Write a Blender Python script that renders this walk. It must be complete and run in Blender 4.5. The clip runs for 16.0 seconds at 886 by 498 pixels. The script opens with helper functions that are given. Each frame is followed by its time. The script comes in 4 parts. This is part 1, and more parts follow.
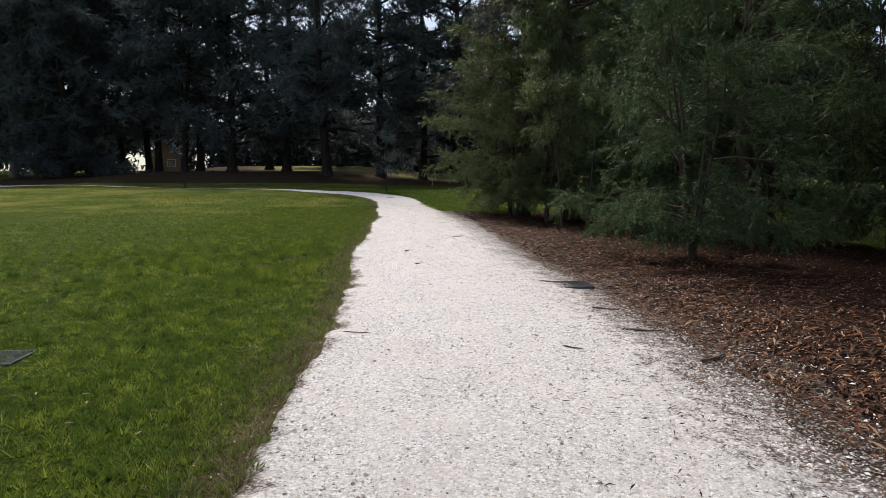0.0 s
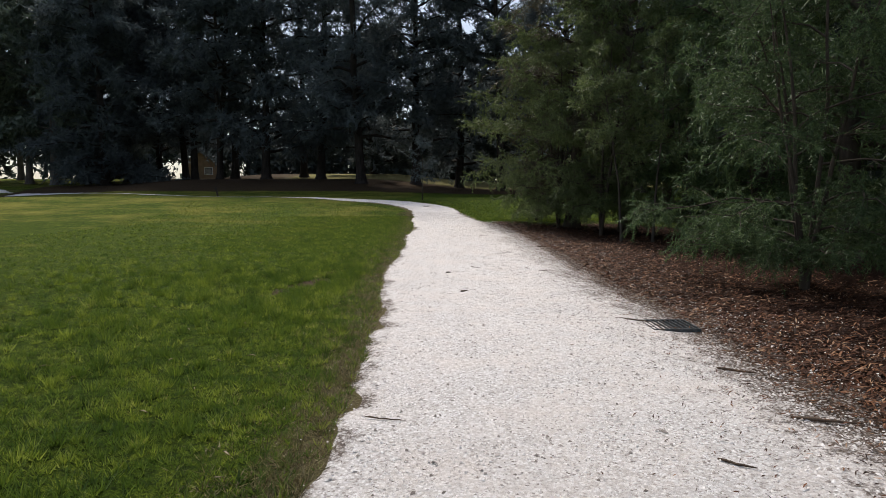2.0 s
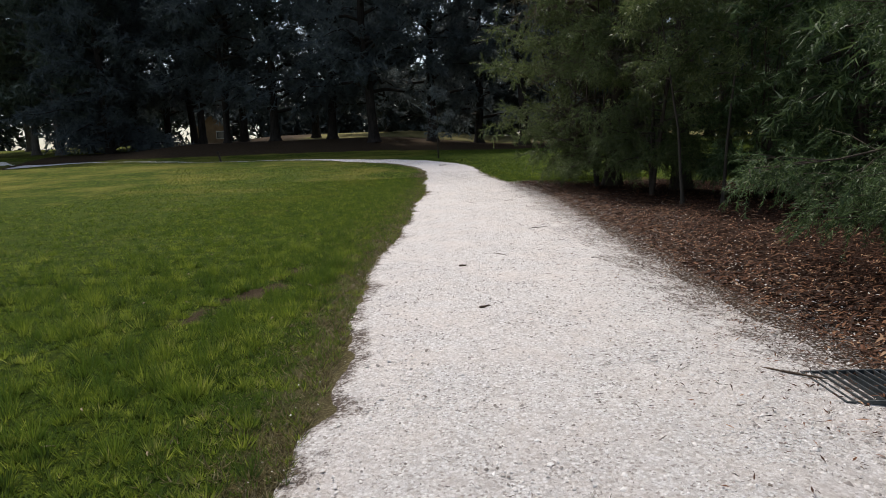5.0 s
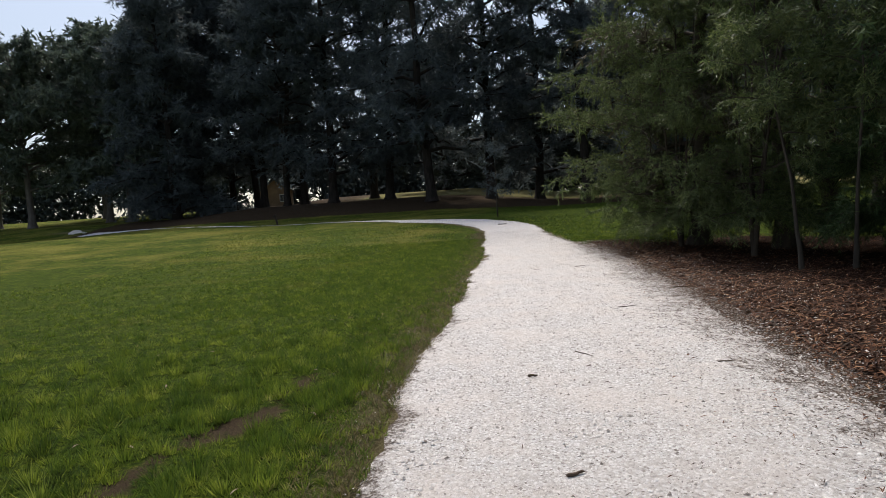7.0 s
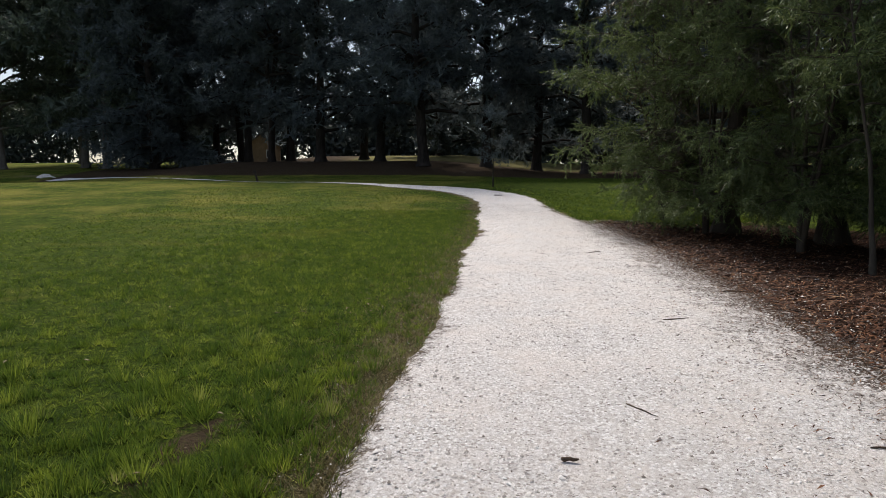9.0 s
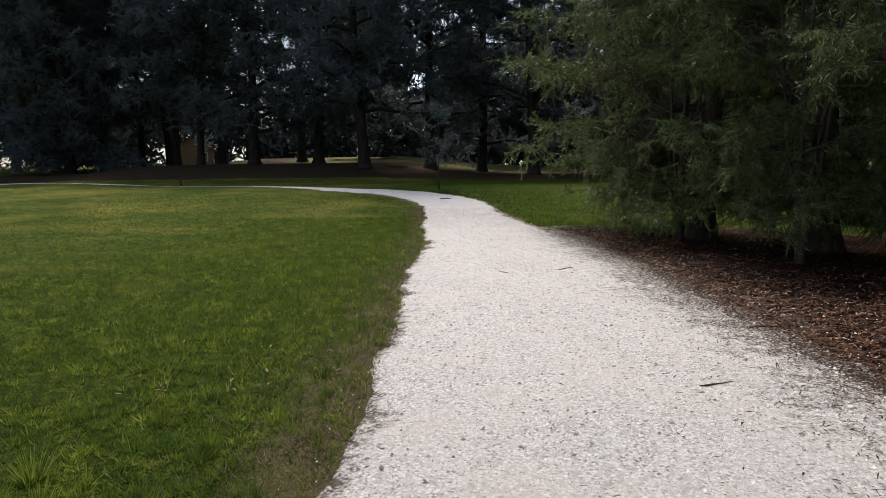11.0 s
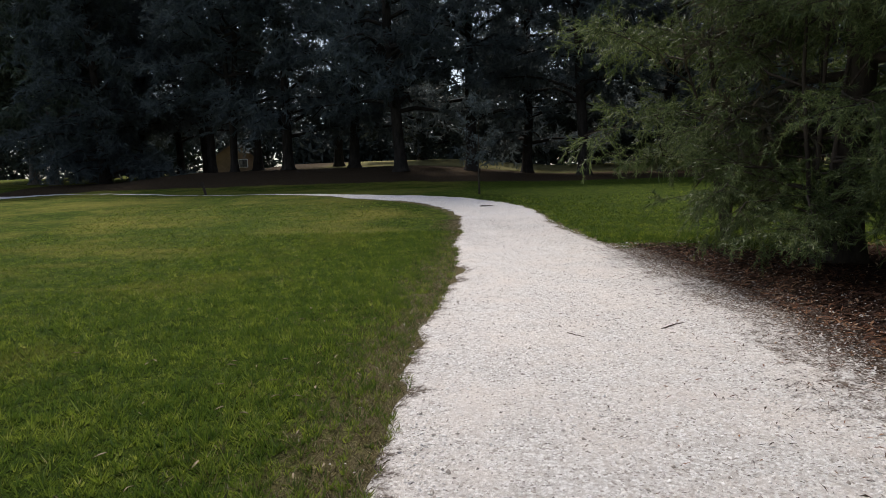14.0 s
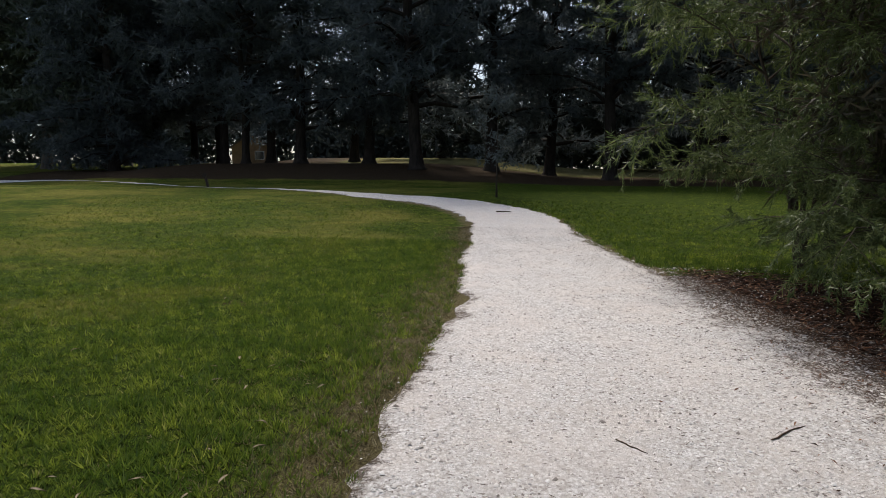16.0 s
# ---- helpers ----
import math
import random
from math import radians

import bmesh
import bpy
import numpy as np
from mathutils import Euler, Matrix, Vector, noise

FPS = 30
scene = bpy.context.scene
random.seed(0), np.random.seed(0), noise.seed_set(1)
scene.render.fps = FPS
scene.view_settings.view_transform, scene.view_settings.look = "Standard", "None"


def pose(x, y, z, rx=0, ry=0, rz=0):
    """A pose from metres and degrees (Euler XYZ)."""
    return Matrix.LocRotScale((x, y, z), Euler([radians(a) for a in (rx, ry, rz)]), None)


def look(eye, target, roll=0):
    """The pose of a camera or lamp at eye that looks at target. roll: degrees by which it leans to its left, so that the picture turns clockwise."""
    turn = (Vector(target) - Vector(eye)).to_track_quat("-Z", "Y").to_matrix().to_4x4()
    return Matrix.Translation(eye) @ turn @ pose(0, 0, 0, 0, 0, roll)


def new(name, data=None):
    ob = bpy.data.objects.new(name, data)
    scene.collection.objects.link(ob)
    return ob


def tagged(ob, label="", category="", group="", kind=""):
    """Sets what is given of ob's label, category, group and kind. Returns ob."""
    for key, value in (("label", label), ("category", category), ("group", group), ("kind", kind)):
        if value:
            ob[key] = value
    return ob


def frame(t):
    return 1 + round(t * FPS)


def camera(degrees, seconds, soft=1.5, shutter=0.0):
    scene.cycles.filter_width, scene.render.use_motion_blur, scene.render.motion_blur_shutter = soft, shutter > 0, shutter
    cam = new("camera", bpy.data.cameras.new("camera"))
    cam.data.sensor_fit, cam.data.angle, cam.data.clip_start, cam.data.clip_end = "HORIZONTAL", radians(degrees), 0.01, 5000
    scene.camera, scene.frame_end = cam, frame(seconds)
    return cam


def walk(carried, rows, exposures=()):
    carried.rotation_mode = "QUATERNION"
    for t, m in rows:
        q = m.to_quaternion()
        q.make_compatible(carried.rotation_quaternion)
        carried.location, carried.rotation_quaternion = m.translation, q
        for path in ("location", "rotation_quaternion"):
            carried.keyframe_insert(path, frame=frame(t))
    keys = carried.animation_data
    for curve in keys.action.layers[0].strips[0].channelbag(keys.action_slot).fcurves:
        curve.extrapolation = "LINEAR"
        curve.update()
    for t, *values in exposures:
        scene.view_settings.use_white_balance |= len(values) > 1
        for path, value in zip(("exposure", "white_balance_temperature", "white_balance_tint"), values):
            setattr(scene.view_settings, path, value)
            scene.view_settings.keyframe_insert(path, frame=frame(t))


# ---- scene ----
cam = camera(72.4, 16.0, soft=0.6)
METRES, EYE, TILT, LEAN, TURN = 17.4, 1.53, -6.6, 0.0, 0.0
ROWS = [
    (0.0, 0.0, 0.0, 0.0, 0.0, 0.0, -0.0),
    (0.5, -0.0007, 0.0294, 0.0047, -1.5, -1.51, 0.47),
    (1.0, -0.0074, 0.0564, 0.0099, 2.4, -0.08, 0.39),
    (1.5, -0.0093, 0.0865, 0.0102, 2.92, -1.01, 1.6),
    (2.0, -0.0147, 0.1175, 0.0137, 3.24, 0.72, -0.35),
    (2.5, -0.0154, 0.1489, 0.019, -0.04, -3.04, 1.03),
    (3.0, -0.0147, 0.1802, 0.0234, 1.23, -1.89, 0.71),
    (3.5, -0.0169, 0.2079, 0.0285, 0.08, 0.66, 1.17),
    (4.0, -0.0161, 0.2414, 0.0281, 4.17, -0.68, 1.6),
    (6.5, -0.0217, 0.3894, 0.0464, 6.64, -4.34, 1.32),
    (7.0, -0.0266, 0.4209, 0.0522, 11.13, 2.16, 2.43),
    (7.5, -0.0333, 0.4484, 0.0561, 9.12, 1.26, 0.03),
    (8.0, -0.0364, 0.4839, 0.0599, 8.72, 0.51, 0.83),
    (8.5, -0.0439, 0.5161, 0.0608, 10.26, -0.92, -0.74),
    (11.0, -0.0668, 0.667, 0.0768, 4.78, -0.77, 0.16),
    (11.5, -0.0688, 0.6961, 0.0818, 2.66, -1.91, 3.24),
    (12.0, -0.0679, 0.7273, 0.0858, 1.72, 1.3, 1.71),
    (12.5, -0.0706, 0.7625, 0.0894, 3.02, 1.17, -0.23),
    (13.0, -0.0708, 0.7936, 0.0904, 4.89, -1.29, 1.5),
    (13.5, -0.0747, 0.828, 0.0943, 8.38, 0.38, -2.95),
    (14.0, -0.076, 0.8552, 0.0997, 9.0, -0.54, 0.88),
    (14.5, -0.0743, 0.8901, 0.1043, 7.31, -0.89, 0.58),
    (15.0, -0.0797, 0.9174, 0.1077, 9.86, 0.56, -0.22),
    (15.5, -0.0817, 0.9519, 0.1112, 8.9, -2.44, -0.48),
    (16.0, -0.0826, 0.9809, 0.1143, 10.68, -0.61, -1.46),
]
walk(cam, [(t, pose(0, 0, EYE, TILT, LEAN, TURN) @ pose(METRES * x, METRES * y, METRES * z, 90 + pitch, roll, yaw)) for t, x, y, z, yaw, pitch, roll in ROWS],
     exposures=[(t, e, 6650, 11.5) for t, e in ((0.0, 0.84), (2.0, 0.78), (3.5, 0.6), (4.2, 0.66), (7.0, 0.78), (8.5, 0.78), (11.0, 0.8), (12.5, 0.64), (13.2, 0.74), (16.0, 0.66))])

# ---- world, sun, exposure ----
SUN_AZ, SUN_EL = -20.0, 52.0
world = bpy.data.worlds.new("sky_world")
scene.world = world
world.use_nodes = True
wt = world.node_tree
sky = wt.nodes.new("ShaderNodeTexSky")
sky.sky_type = 'NISHITA'
sky.sun_disc = False
sky.sun_elevation, sky.sun_rotation = radians(SUN_EL), radians(SUN_AZ)
sky.dust_density, sky.ozone_density = 0.4, 1.5
wt.nodes["Background"].inputs["Strength"].default_value = 0.09
veil = wt.nodes.new("ShaderNodeHueSaturation")
veil.inputs["Saturation"].default_value = 0.62
wt.links.new(sky.outputs["Color"], veil.inputs["Color"])
# a thinly clouded sky: greyer and dimmer towards the horizon, brighter overhead
where = wt.nodes.new("ShaderNodeTexCoord")
apart = wt.nodes.new("ShaderNodeSeparateXYZ")
wt.links.new(where.outputs["Generated"], apart.inputs["Vector"])
climb = wt.nodes.new("ShaderNodeMapRange")
for key, v in (("From Min", 0.0), ("From Max", 0.9), ("To Min", 0.55), ("To Max", 1.5)):
    climb.inputs[key].default_value = v
wt.links.new(apart.outputs["Z"], climb.inputs["Value"])
cloud = wt.nodes.new("ShaderNodeVectorMath")
cloud.operation = 'SCALE'
wt.links.new(veil.outputs["Color"], cloud.inputs[0])
wt.links.new(climb.outputs["Result"], cloud.inputs["Scale"])
wt.links.new(cloud.outputs["Vector"], wt.nodes["Background"].inputs["Color"])
sun_data = bpy.data.lights.new("sun", 'SUN')
sun_data.energy, sun_data.angle, sun_data.color = 2.7, radians(12), (1.0, 0.94, 0.86)
sun = new("sun", sun_data)
sun.matrix_world = look((math.sin(radians(SUN_AZ)) * 60, math.cos(radians(SUN_AZ)) * 60, 60 * math.tan(radians(SUN_EL))), (0, 0, 0))

rng = np.random.default_rng(7)


# ---- materials ----
class Mat:
    """A small builder of node materials."""

    def __init__(self, name, rough=0.8, spec=0.3, metal=0.0):
        self.m = bpy.data.materials.new(name)
        self.m.use_nodes = True
        self.t = self.m.node_tree
        self.b = self.t.nodes["Principled BSDF"]
        self.b.inputs["Roughness"].default_value = rough
        self.b.inputs["Specular IOR Level"].default_value = spec
        self.b.inputs["Metallic"].default_value = metal
        self.pos = self.node("ShaderNodeNewGeometry").outputs["Position"]

    def node(self, kind, **kw):
        n = self.t.nodes.new(kind)
        for k, v in kw.items():
            n.inputs[k.replace("_", " ")].default_value = v
        return n

    def link(self, a, b):
        self.t.links.new(a, b)

    def noise(self, scale, detail=4, rough=0.6, stretch=None, dist=0.0):
        n = self.node("ShaderNodeTexNoise", Scale=scale, Detail=detail, Roughness=rough, Distortion=dist)
        if stretch:
            mp = self.node("ShaderNodeMapping")
            mp.inputs["Scale"].default_value = stretch
            self.link(self.pos, mp.inputs["Vector"])
            self.link(mp.outputs["Vector"], n.inputs["Vector"])
        else:
            self.link(self.pos, n.inputs["Vector"])
        return n.outputs["Fac"]

    def cells(self, scale, out="Color"):
        n = self.node("ShaderNodeTexVoronoi", Scale=scale)
        self.link(self.pos, n.inputs["Vector"])
        return n.outputs[out]

    def ramp(self, fac, stops):
        r = self.node("ShaderNodeValToRGB")
        el = r.color_ramp.elements
        while len(el) < len(stops):
            el.new(0.5)
        for e, (p, c) in zip(el, stops):
            e.position = p
            e.color = (*c, 1) if len(c) == 3 else (c[0], c[0], c[0], 1)
        self.link(fac, r.inputs["Fac"])
        return r.outputs["Color"]

    def mix(self, fac, a, b, blend='MIX'):
        n = self.t.nodes.new("ShaderNodeMix")
        n.data_type, n.blend_type = 'RGBA', blend
        for sock, v in ((n.inputs[0], fac), (n.inputs[6], a), (n.inputs[7], b)):
            if isinstance(v, (int, float)):
                sock.default_value = v
            elif isinstance(v, tuple):
                sock.default_value = (*v, 1)
            else:
                self.link(v, sock)
        return n.outputs[2]

    def math(self, op, a, b=0.0):
        n = self.t.nodes.new("ShaderNodeMath")
        n.operation = op
        for sock, v in zip(n.inputs, (a, b)):
            if isinstance(v, (int, float)):
                sock.default_value = v
            else:
                self.link(v, sock)
        return n.outputs[0]

    def attr(self, name):
        n = self.t.nodes.new("ShaderNodeAttribute")
        n.attribute_name = name
        return n.outputs["Fac"]

    def island(self):
        return self.node("ShaderNodeNewGeometry").outputs["Random Per Island"]

    def own(self):
        return self.node("ShaderNodeObjectInfo").outputs["Random"]

    def colour(self, c):
        self.link(c, self.b.inputs["Base Color"])
        return self

    def bump(self, h, dist, strength=0.6):
        n = self.node("ShaderNodeBump", Strength=strength, Distance=dist)
        self.link(h, n.inputs["Height"])
        self.link(n.outputs["Normal"], self.b.inputs["Normal"])
        return self

    def translucent(self, c, amount):
        tr = self.node("ShaderNodeBsdfTranslucent")
        self.link(c, tr.inputs["Color"])
        mx = self.node("ShaderNodeMixShader", Fac=amount)
        self.link(self.b.outputs["BSDF"], mx.inputs[1])
        self.link(tr.outputs["BSDF"], mx.inputs[2])
        self.link(mx.outputs["Shader"], self.t.nodes["Material Output"].inputs["Surface"])
        return self


def dry_patches(m):
    """Dry patches, mostly along the far crest of the lawn."""
    sep = m.node("ShaderNodeSeparateXYZ")
    m.link(m.pos, sep.inputs["Vector"])
    far = m.node("ShaderNodeMapRange", From_Min=15.0, From_Max=33.0, To_Min=0.0, To_Max=0.17)
    m.link(sep.outputs["Y"], far.inputs["Value"])
    east = m.node("ShaderNodeMapRange", From_Min=-6.0, From_Max=-2.0, To_Min=0.0, To_Max=-0.3)
    m.link(sep.outputs["X"], east.inputs["Value"])
    return m.math('ADD', m.math('ADD', m.noise(0.42, 5, 0.7, (0.6, 1, 1)), far.outputs["Result"]), east.outputs["Result"])


def leaf_material(name, dark, mid, light, trans=0.3, rough=0.55, spec=0.35, patch=0.5):
    m = Mat(name, rough, spec)
    c = m.ramp(m.island(), [(0.0, dark), (0.5, mid), (1.0, light)])
    c = m.mix(m.ramp(m.noise(patch, 3), [(0.35, (0.0,)), (0.7, (0.75,))]), c, tuple(0.55 * v for v in mid))
    return m.colour(c).translucent(c, trans).m


def bark_material(name, a, b, scale=6.0, depth=0.03):
    m = Mat(name, 0.9, 0.15)
    n = m.noise(scale, 6, 0.7, (1, 1, 0.18))
    c = m.ramp(n, [(0.3, a), (0.65, b)])
    c = m.mix(m.ramp(m.noise(1.1, 3), [(0.4, (0.0,)), (0.75, (0.6,))]), c, tuple(0.5 * v for v in a))
    return m.colour(c).bump(n, depth, 0.9).m


acacia_leaf = leaf_material("acacia_leaf", (0.03, 0.05, 0.016), (0.105, 0.15, 0.046), (0.27, 0.315, 0.115), 0.3, 0.5, 0.4)
acacia_blue = leaf_material("acacia_blue_leaf", (0.025, 0.048, 0.018), (0.066, 0.115, 0.042), (0.16, 0.225, 0.085), 0.25, 0.55, 0.28)
# needles paler and bluer than their own green, with the haze put into the colour
pine_leaf = leaf_material("pine_needle", (0.068, 0.09, 0.098), (0.11, 0.138, 0.146), (0.15, 0.182, 0.182), 0.48, 0.6, 0.3, 0.15)
gum_leaf = leaf_material("gum_leaf", (0.075, 0.105, 0.085), (0.115, 0.15, 0.115), (0.17, 0.205, 0.15), 0.35, 0.5, 0.4, 0.15)
brown_leaf = leaf_material("dry_hanging_leaf", (0.05, 0.05, 0.03), (0.09, 0.085, 0.05), (0.15, 0.12, 0.08), 0.2)
# darker needle copy: the shade of the woods behind is put into its colour
shaded_forest_leaf = leaf_material("shaded_forest_needle", (0.04, 0.052, 0.05), (0.06, 0.076, 0.07), (0.085, 0.105, 0.09), 0.25, 0.7, 0.15, 0.15)
# bark copy darkened so that the pine trunks carry their shade in colour
shaded_bark = bark_material("shaded_pine_bark", (0.018, 0.015, 0.013), (0.05, 0.042, 0.036))
dark_bark = bark_material("dark_bark", (0.035, 0.028, 0.022), (0.10, 0.08, 0.062))
grey_bark = bark_material("grey_bark", (0.032, 0.027, 0.021), (0.09, 0.076, 0.06), 14.0, 0.01)
pale_bark = bark_material("grey_gum_bark", (0.07, 0.062, 0.055), (0.17, 0.155, 0.14), 3.0, 0.01)


def lawn_material():
    m = Mat("lawn_turf", 0.95, 0.04)
    fine = m.noise(55, 7, 0.85)
    mid = m.noise(2.6, 4)
    green = m.ramp(fine, [(0.38, (0.012, 0.02, 0.004)), (0.5, (0.085, 0.12, 0.013)), (0.6, (0.25, 0.29, 0.03))])
    lush = m.ramp(fine, [(0.38, (0.01, 0.02, 0.003)), (0.62, (0.075, 0.13, 0.011))])
    green = m.mix(m.ramp(mid, [(0.42, (0.0,)), (0.58, (0.85,))]), green, lush)
    green = m.mix(m.ramp(m.noise(7, 6, 0.8), [(0.44, (0.75,)), (0.53, (0.0,))]), green, (0.03, 0.052, 0.006))
    green = m.mix(m.ramp(m.noise(17, 6, 0.8), [(0.42, (0.9,)), (0.54, (0.0,))]), green, (0.016, 0.028, 0.005))
    dry = m.ramp(fine, [(0.34, (0.1, 0.09, 0.018)), (0.62, (0.3, 0.26, 0.06))])
    green = m.mix(m.ramp(dry_patches(m), [(0.58, (0.0,)), (0.82, (0.6,))]), green, dry)
    soil = m.ramp(fine, [(0.35, (0.05, 0.038, 0.024)), (0.52, (0.15, 0.115, 0.065)), (0.66, (0.34, 0.28, 0.19))])
    edge = m.math('ADD', m.attr("wear"), m.math('MULTIPLY', m.math('SUBTRACT', m.noise(5, 4), 0.5), 0.9))
    green = m.mix(m.ramp(edge, [(0.5, (0.0,)), (0.9, (0.75,))]), green, soil)
    earth = m.ramp(fine, [(0.35, (0.022, 0.014, 0.01)), (0.65, (0.11, 0.075, 0.052))])
    bfac = m.math('ADD', m.attr("bare"), m.math('MULTIPLY', m.math('SUBTRACT', m.noise(7, 5), 0.5), 1.2))
    green = m.mix(m.ramp(bfac, [(0.4, (0.0,)), (0.6, (0.9,))]), green, earth)
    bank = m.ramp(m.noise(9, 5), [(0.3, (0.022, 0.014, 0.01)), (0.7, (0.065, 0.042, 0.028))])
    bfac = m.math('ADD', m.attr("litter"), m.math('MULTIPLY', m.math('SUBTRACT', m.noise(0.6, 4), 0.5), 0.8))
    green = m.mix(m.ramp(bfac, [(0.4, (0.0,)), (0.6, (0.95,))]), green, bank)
    # dry tan grass on the plateau, its sunlit brightness painted in
    top = m.ramp(m.noise(1.5, 5), [(0.3, (0.2, 0.17, 0.08)), (0.7, (0.34, 0.28, 0.15))])
    green = m.mix(m.attr("plateau"), green, top)
    return m.colour(green).bump(m.noise(30, 6, 0.8), 0.05, 0.9).m


def verge_soil(m):
    """Dark earth with pale stone specks, where gravel and mulch run into each other."""
    sep = m.node("ShaderNodeSeparateColor")
    m.link(m.cells(62), sep.inputs[0])
    c = m.ramp(m.noise(60, 7, 0.85), [(0.38, (0.03, 0.022, 0.016)), (0.5, (0.085, 0.06, 0.045)), (0.62, (0.24, 0.19, 0.15))])
    return m.mix(m.ramp(sep.outputs[0], [(0.72, (0.0,)), (0.8, (0.85,))]), c, (0.55, 0.52, 0.49))


def gravel_material():
    m = Mat("crushed_limestone", 0.85, 0.25)
    grain = m.noise(95, 6, 0.8)
    c = m.ramp(grain, [(0.34, (0.2, 0.18, 0.165)), (0.41, (0.64, 0.62, 0.605)), (0.49, (0.87, 0.86, 0.85)), (0.62, (0.95, 0.945, 0.94))])
    sep = m.node("ShaderNodeSeparateColor")
    # darker grains, plus the small shadows between chips drawn as dark specks and gaps
    m.link(m.cells(72), sep.inputs[0])
    c = m.mix(m.ramp(sep.outputs[0], [(0.0, (0.9,)), (0.08, (0.8,)), (0.11, (0.0,))]), c, (0.25, 0.225, 0.2))
    c = m.mix(m.ramp(sep.outputs[1], [(0.8, (0.0,)), (0.84, (0.85,))]), c, (0.93, 0.92, 0.91))
    c = m.mix(m.ramp(m.noise(34, 6, 0.85, (1, 1, 1), 0.8), [(0.34, (0.85,)), (0.42, (0.0,))]), c, (0.3, 0.27, 0.24))
    pebble = m.node("ShaderNodeSeparateColor")
    m.link(m.cells(40), pebble.inputs[0])
    c = m.mix(m.ramp(pebble.outputs[0], [(0.1, (0.5,)), (0.3, (0.0,))]), c, (0.42, 0.38, 0.35))
    c = m.mix(m.ramp(m.cells(40, "Distance"), [(0.3, (0.0,)), (0.62, (0.45,))]), c, (0.4, 0.36, 0.33))
    c = m.mix(m.ramp(m.noise(1.3, 6, 0.7), [(0.42, (0.0,)), (0.7, (0.6,))]), c, (0.76, 0.69, 0.635))
    c = m.mix(m.ramp(m.noise(7, 6, 0.75), [(0.55, (0.0,)), (0.75, (0.45,))]), c, (0.54, 0.5, 0.47))
    e = m.math('ADD', m.attr("wear"), m.math('MULTIPLY', m.math('SUBTRACT', m.noise(6, 9, 0.88), 0.5), 2.6))
    e = m.math('ADD', e, m.math('MULTIPLY', m.math('SUBTRACT', m.noise(0.9, 3), 0.5), 0.9))
    c = m.mix(m.ramp(e, [(0.5, (0.0,)), (0.74, (0.95,))]), c, verge_soil(m))
    h = m.math('ADD', m.math('MULTIPLY', sep.outputs[2], 0.7), m.math('MULTIPLY', m.noise(34, 7, 0.85), 1.6))
    return m.colour(m.mix(1.0, c, (0.965, 0.952, 0.942), 'MULTIPLY')).bump(h, 0.016, 0.9).m


def mulch_material():
    m = Mat("leaf_mulch", 0.95, 0.06)
    n = m.noise(26, 6, 0.8, (1, 0.5, 1), 1.5)
    c = m.ramp(n, [(0.28, (0.012, 0.007, 0.005)), (0.5, (0.034, 0.017, 0.011)), (0.7, (0.1, 0.048, 0.028))])
    c = m.mix(m.ramp(m.noise(0.9, 4), [(0.4, (0.0,)), (0.7, (0.7,))]), c, (0.032, 0.018, 0.012))
    g = m.math('ADD', m.attr("grit"), m.math('MULTIPLY', m.math('SUBTRACT', m.noise(3.5, 8, 0.8), 0.5), 1.5))
    c = m.mix(m.ramp(g, [(0.42, (0.0,)), (0.62, (0.95,))]), c, verge_soil(m))
    return m.colour(c).bump(n, 0.06, 1.0).m


def blade_material(name="grass_blade", straw=False):
    m = Mat(name, 0.4, 0.35)
    if straw:
        c = m.ramp(m.island(), [(0.0, (0.06, 0.05, 0.025)), (0.5, (0.17, 0.14, 0.06)), (1.0, (0.36, 0.3, 0.17))])
        return m.colour(c).translucent(c, 0.25).m
    tone = m.math('ADD', m.math('MULTIPLY', m.attr("tone"), 0.72), m.math('MULTIPLY', m.island(), 0.28))
    c = m.ramp(tone, [(0.1, (0.014, 0.032, 0.005)), (0.34, (0.1, 0.16, 0.015)), (0.58, (0.25, 0.32, 0.035)), (0.82, (0.44, 0.49, 0.085)), (1.0, (0.5, 0.42, 0.2))])
    c = m.mix(m.ramp(m.noise(9, 3, 0.7), [(0.38, (0.6,)), (0.55, (0.0,))]), c, (0.03, 0.075, 0.008))
    c = m.mix(m.ramp(m.noise(2.6, 4), [(0.42, (0.0,)), (0.58, (0.55,))]), c, (0.055, 0.12, 0.012))
    c = m.mix(m.ramp(dry_patches(m), [(0.58, (0.0,)), (0.82, (0.5,))]), c, (0.25, 0.24, 0.045))
    c = m.mix(0.05, c, (0.33, 0.29, 0.15))
    return m.colour(c).translucent(c, 0.35).m


def litter_material(name, stops, rough=0.7):
    m = Mat(name, rough, 0.12)
    c = m.ramp(m.island(), stops)
    c = m.mix(m.ramp(m.noise(60, 3), [(0.4, (0.0,)), (0.8, (0.4,))]), c, (0.06, 0.04, 0.025))
    return m.colour(c).m


turf_mat, gravel_mat, mulch_mat, blade_mat = lawn_material(), gravel_material(), mulch_material(), blade_material()
straw_mat = blade_material("straw_blade", True)
stone_mat = litter_material("limestone_chip", [(0.0, (0.16, 0.14, 0.125)), (0.25, (0.42, 0.39, 0.36)), (0.6, (0.6, 0.57, 0.545)), (1.0, (0.74, 0.72, 0.7))], 0.8)
chip_mat = litter_material("fallen_leaf_litter", [(0.0, (0.016, 0.009, 0.006)), (0.4, (0.05, 0.022, 0.013)), (0.72, (0.105, 0.043, 0.022)), (0.92, (0.21, 0.1, 0.05)), (1.0, (0.4, 0.26, 0.16))])
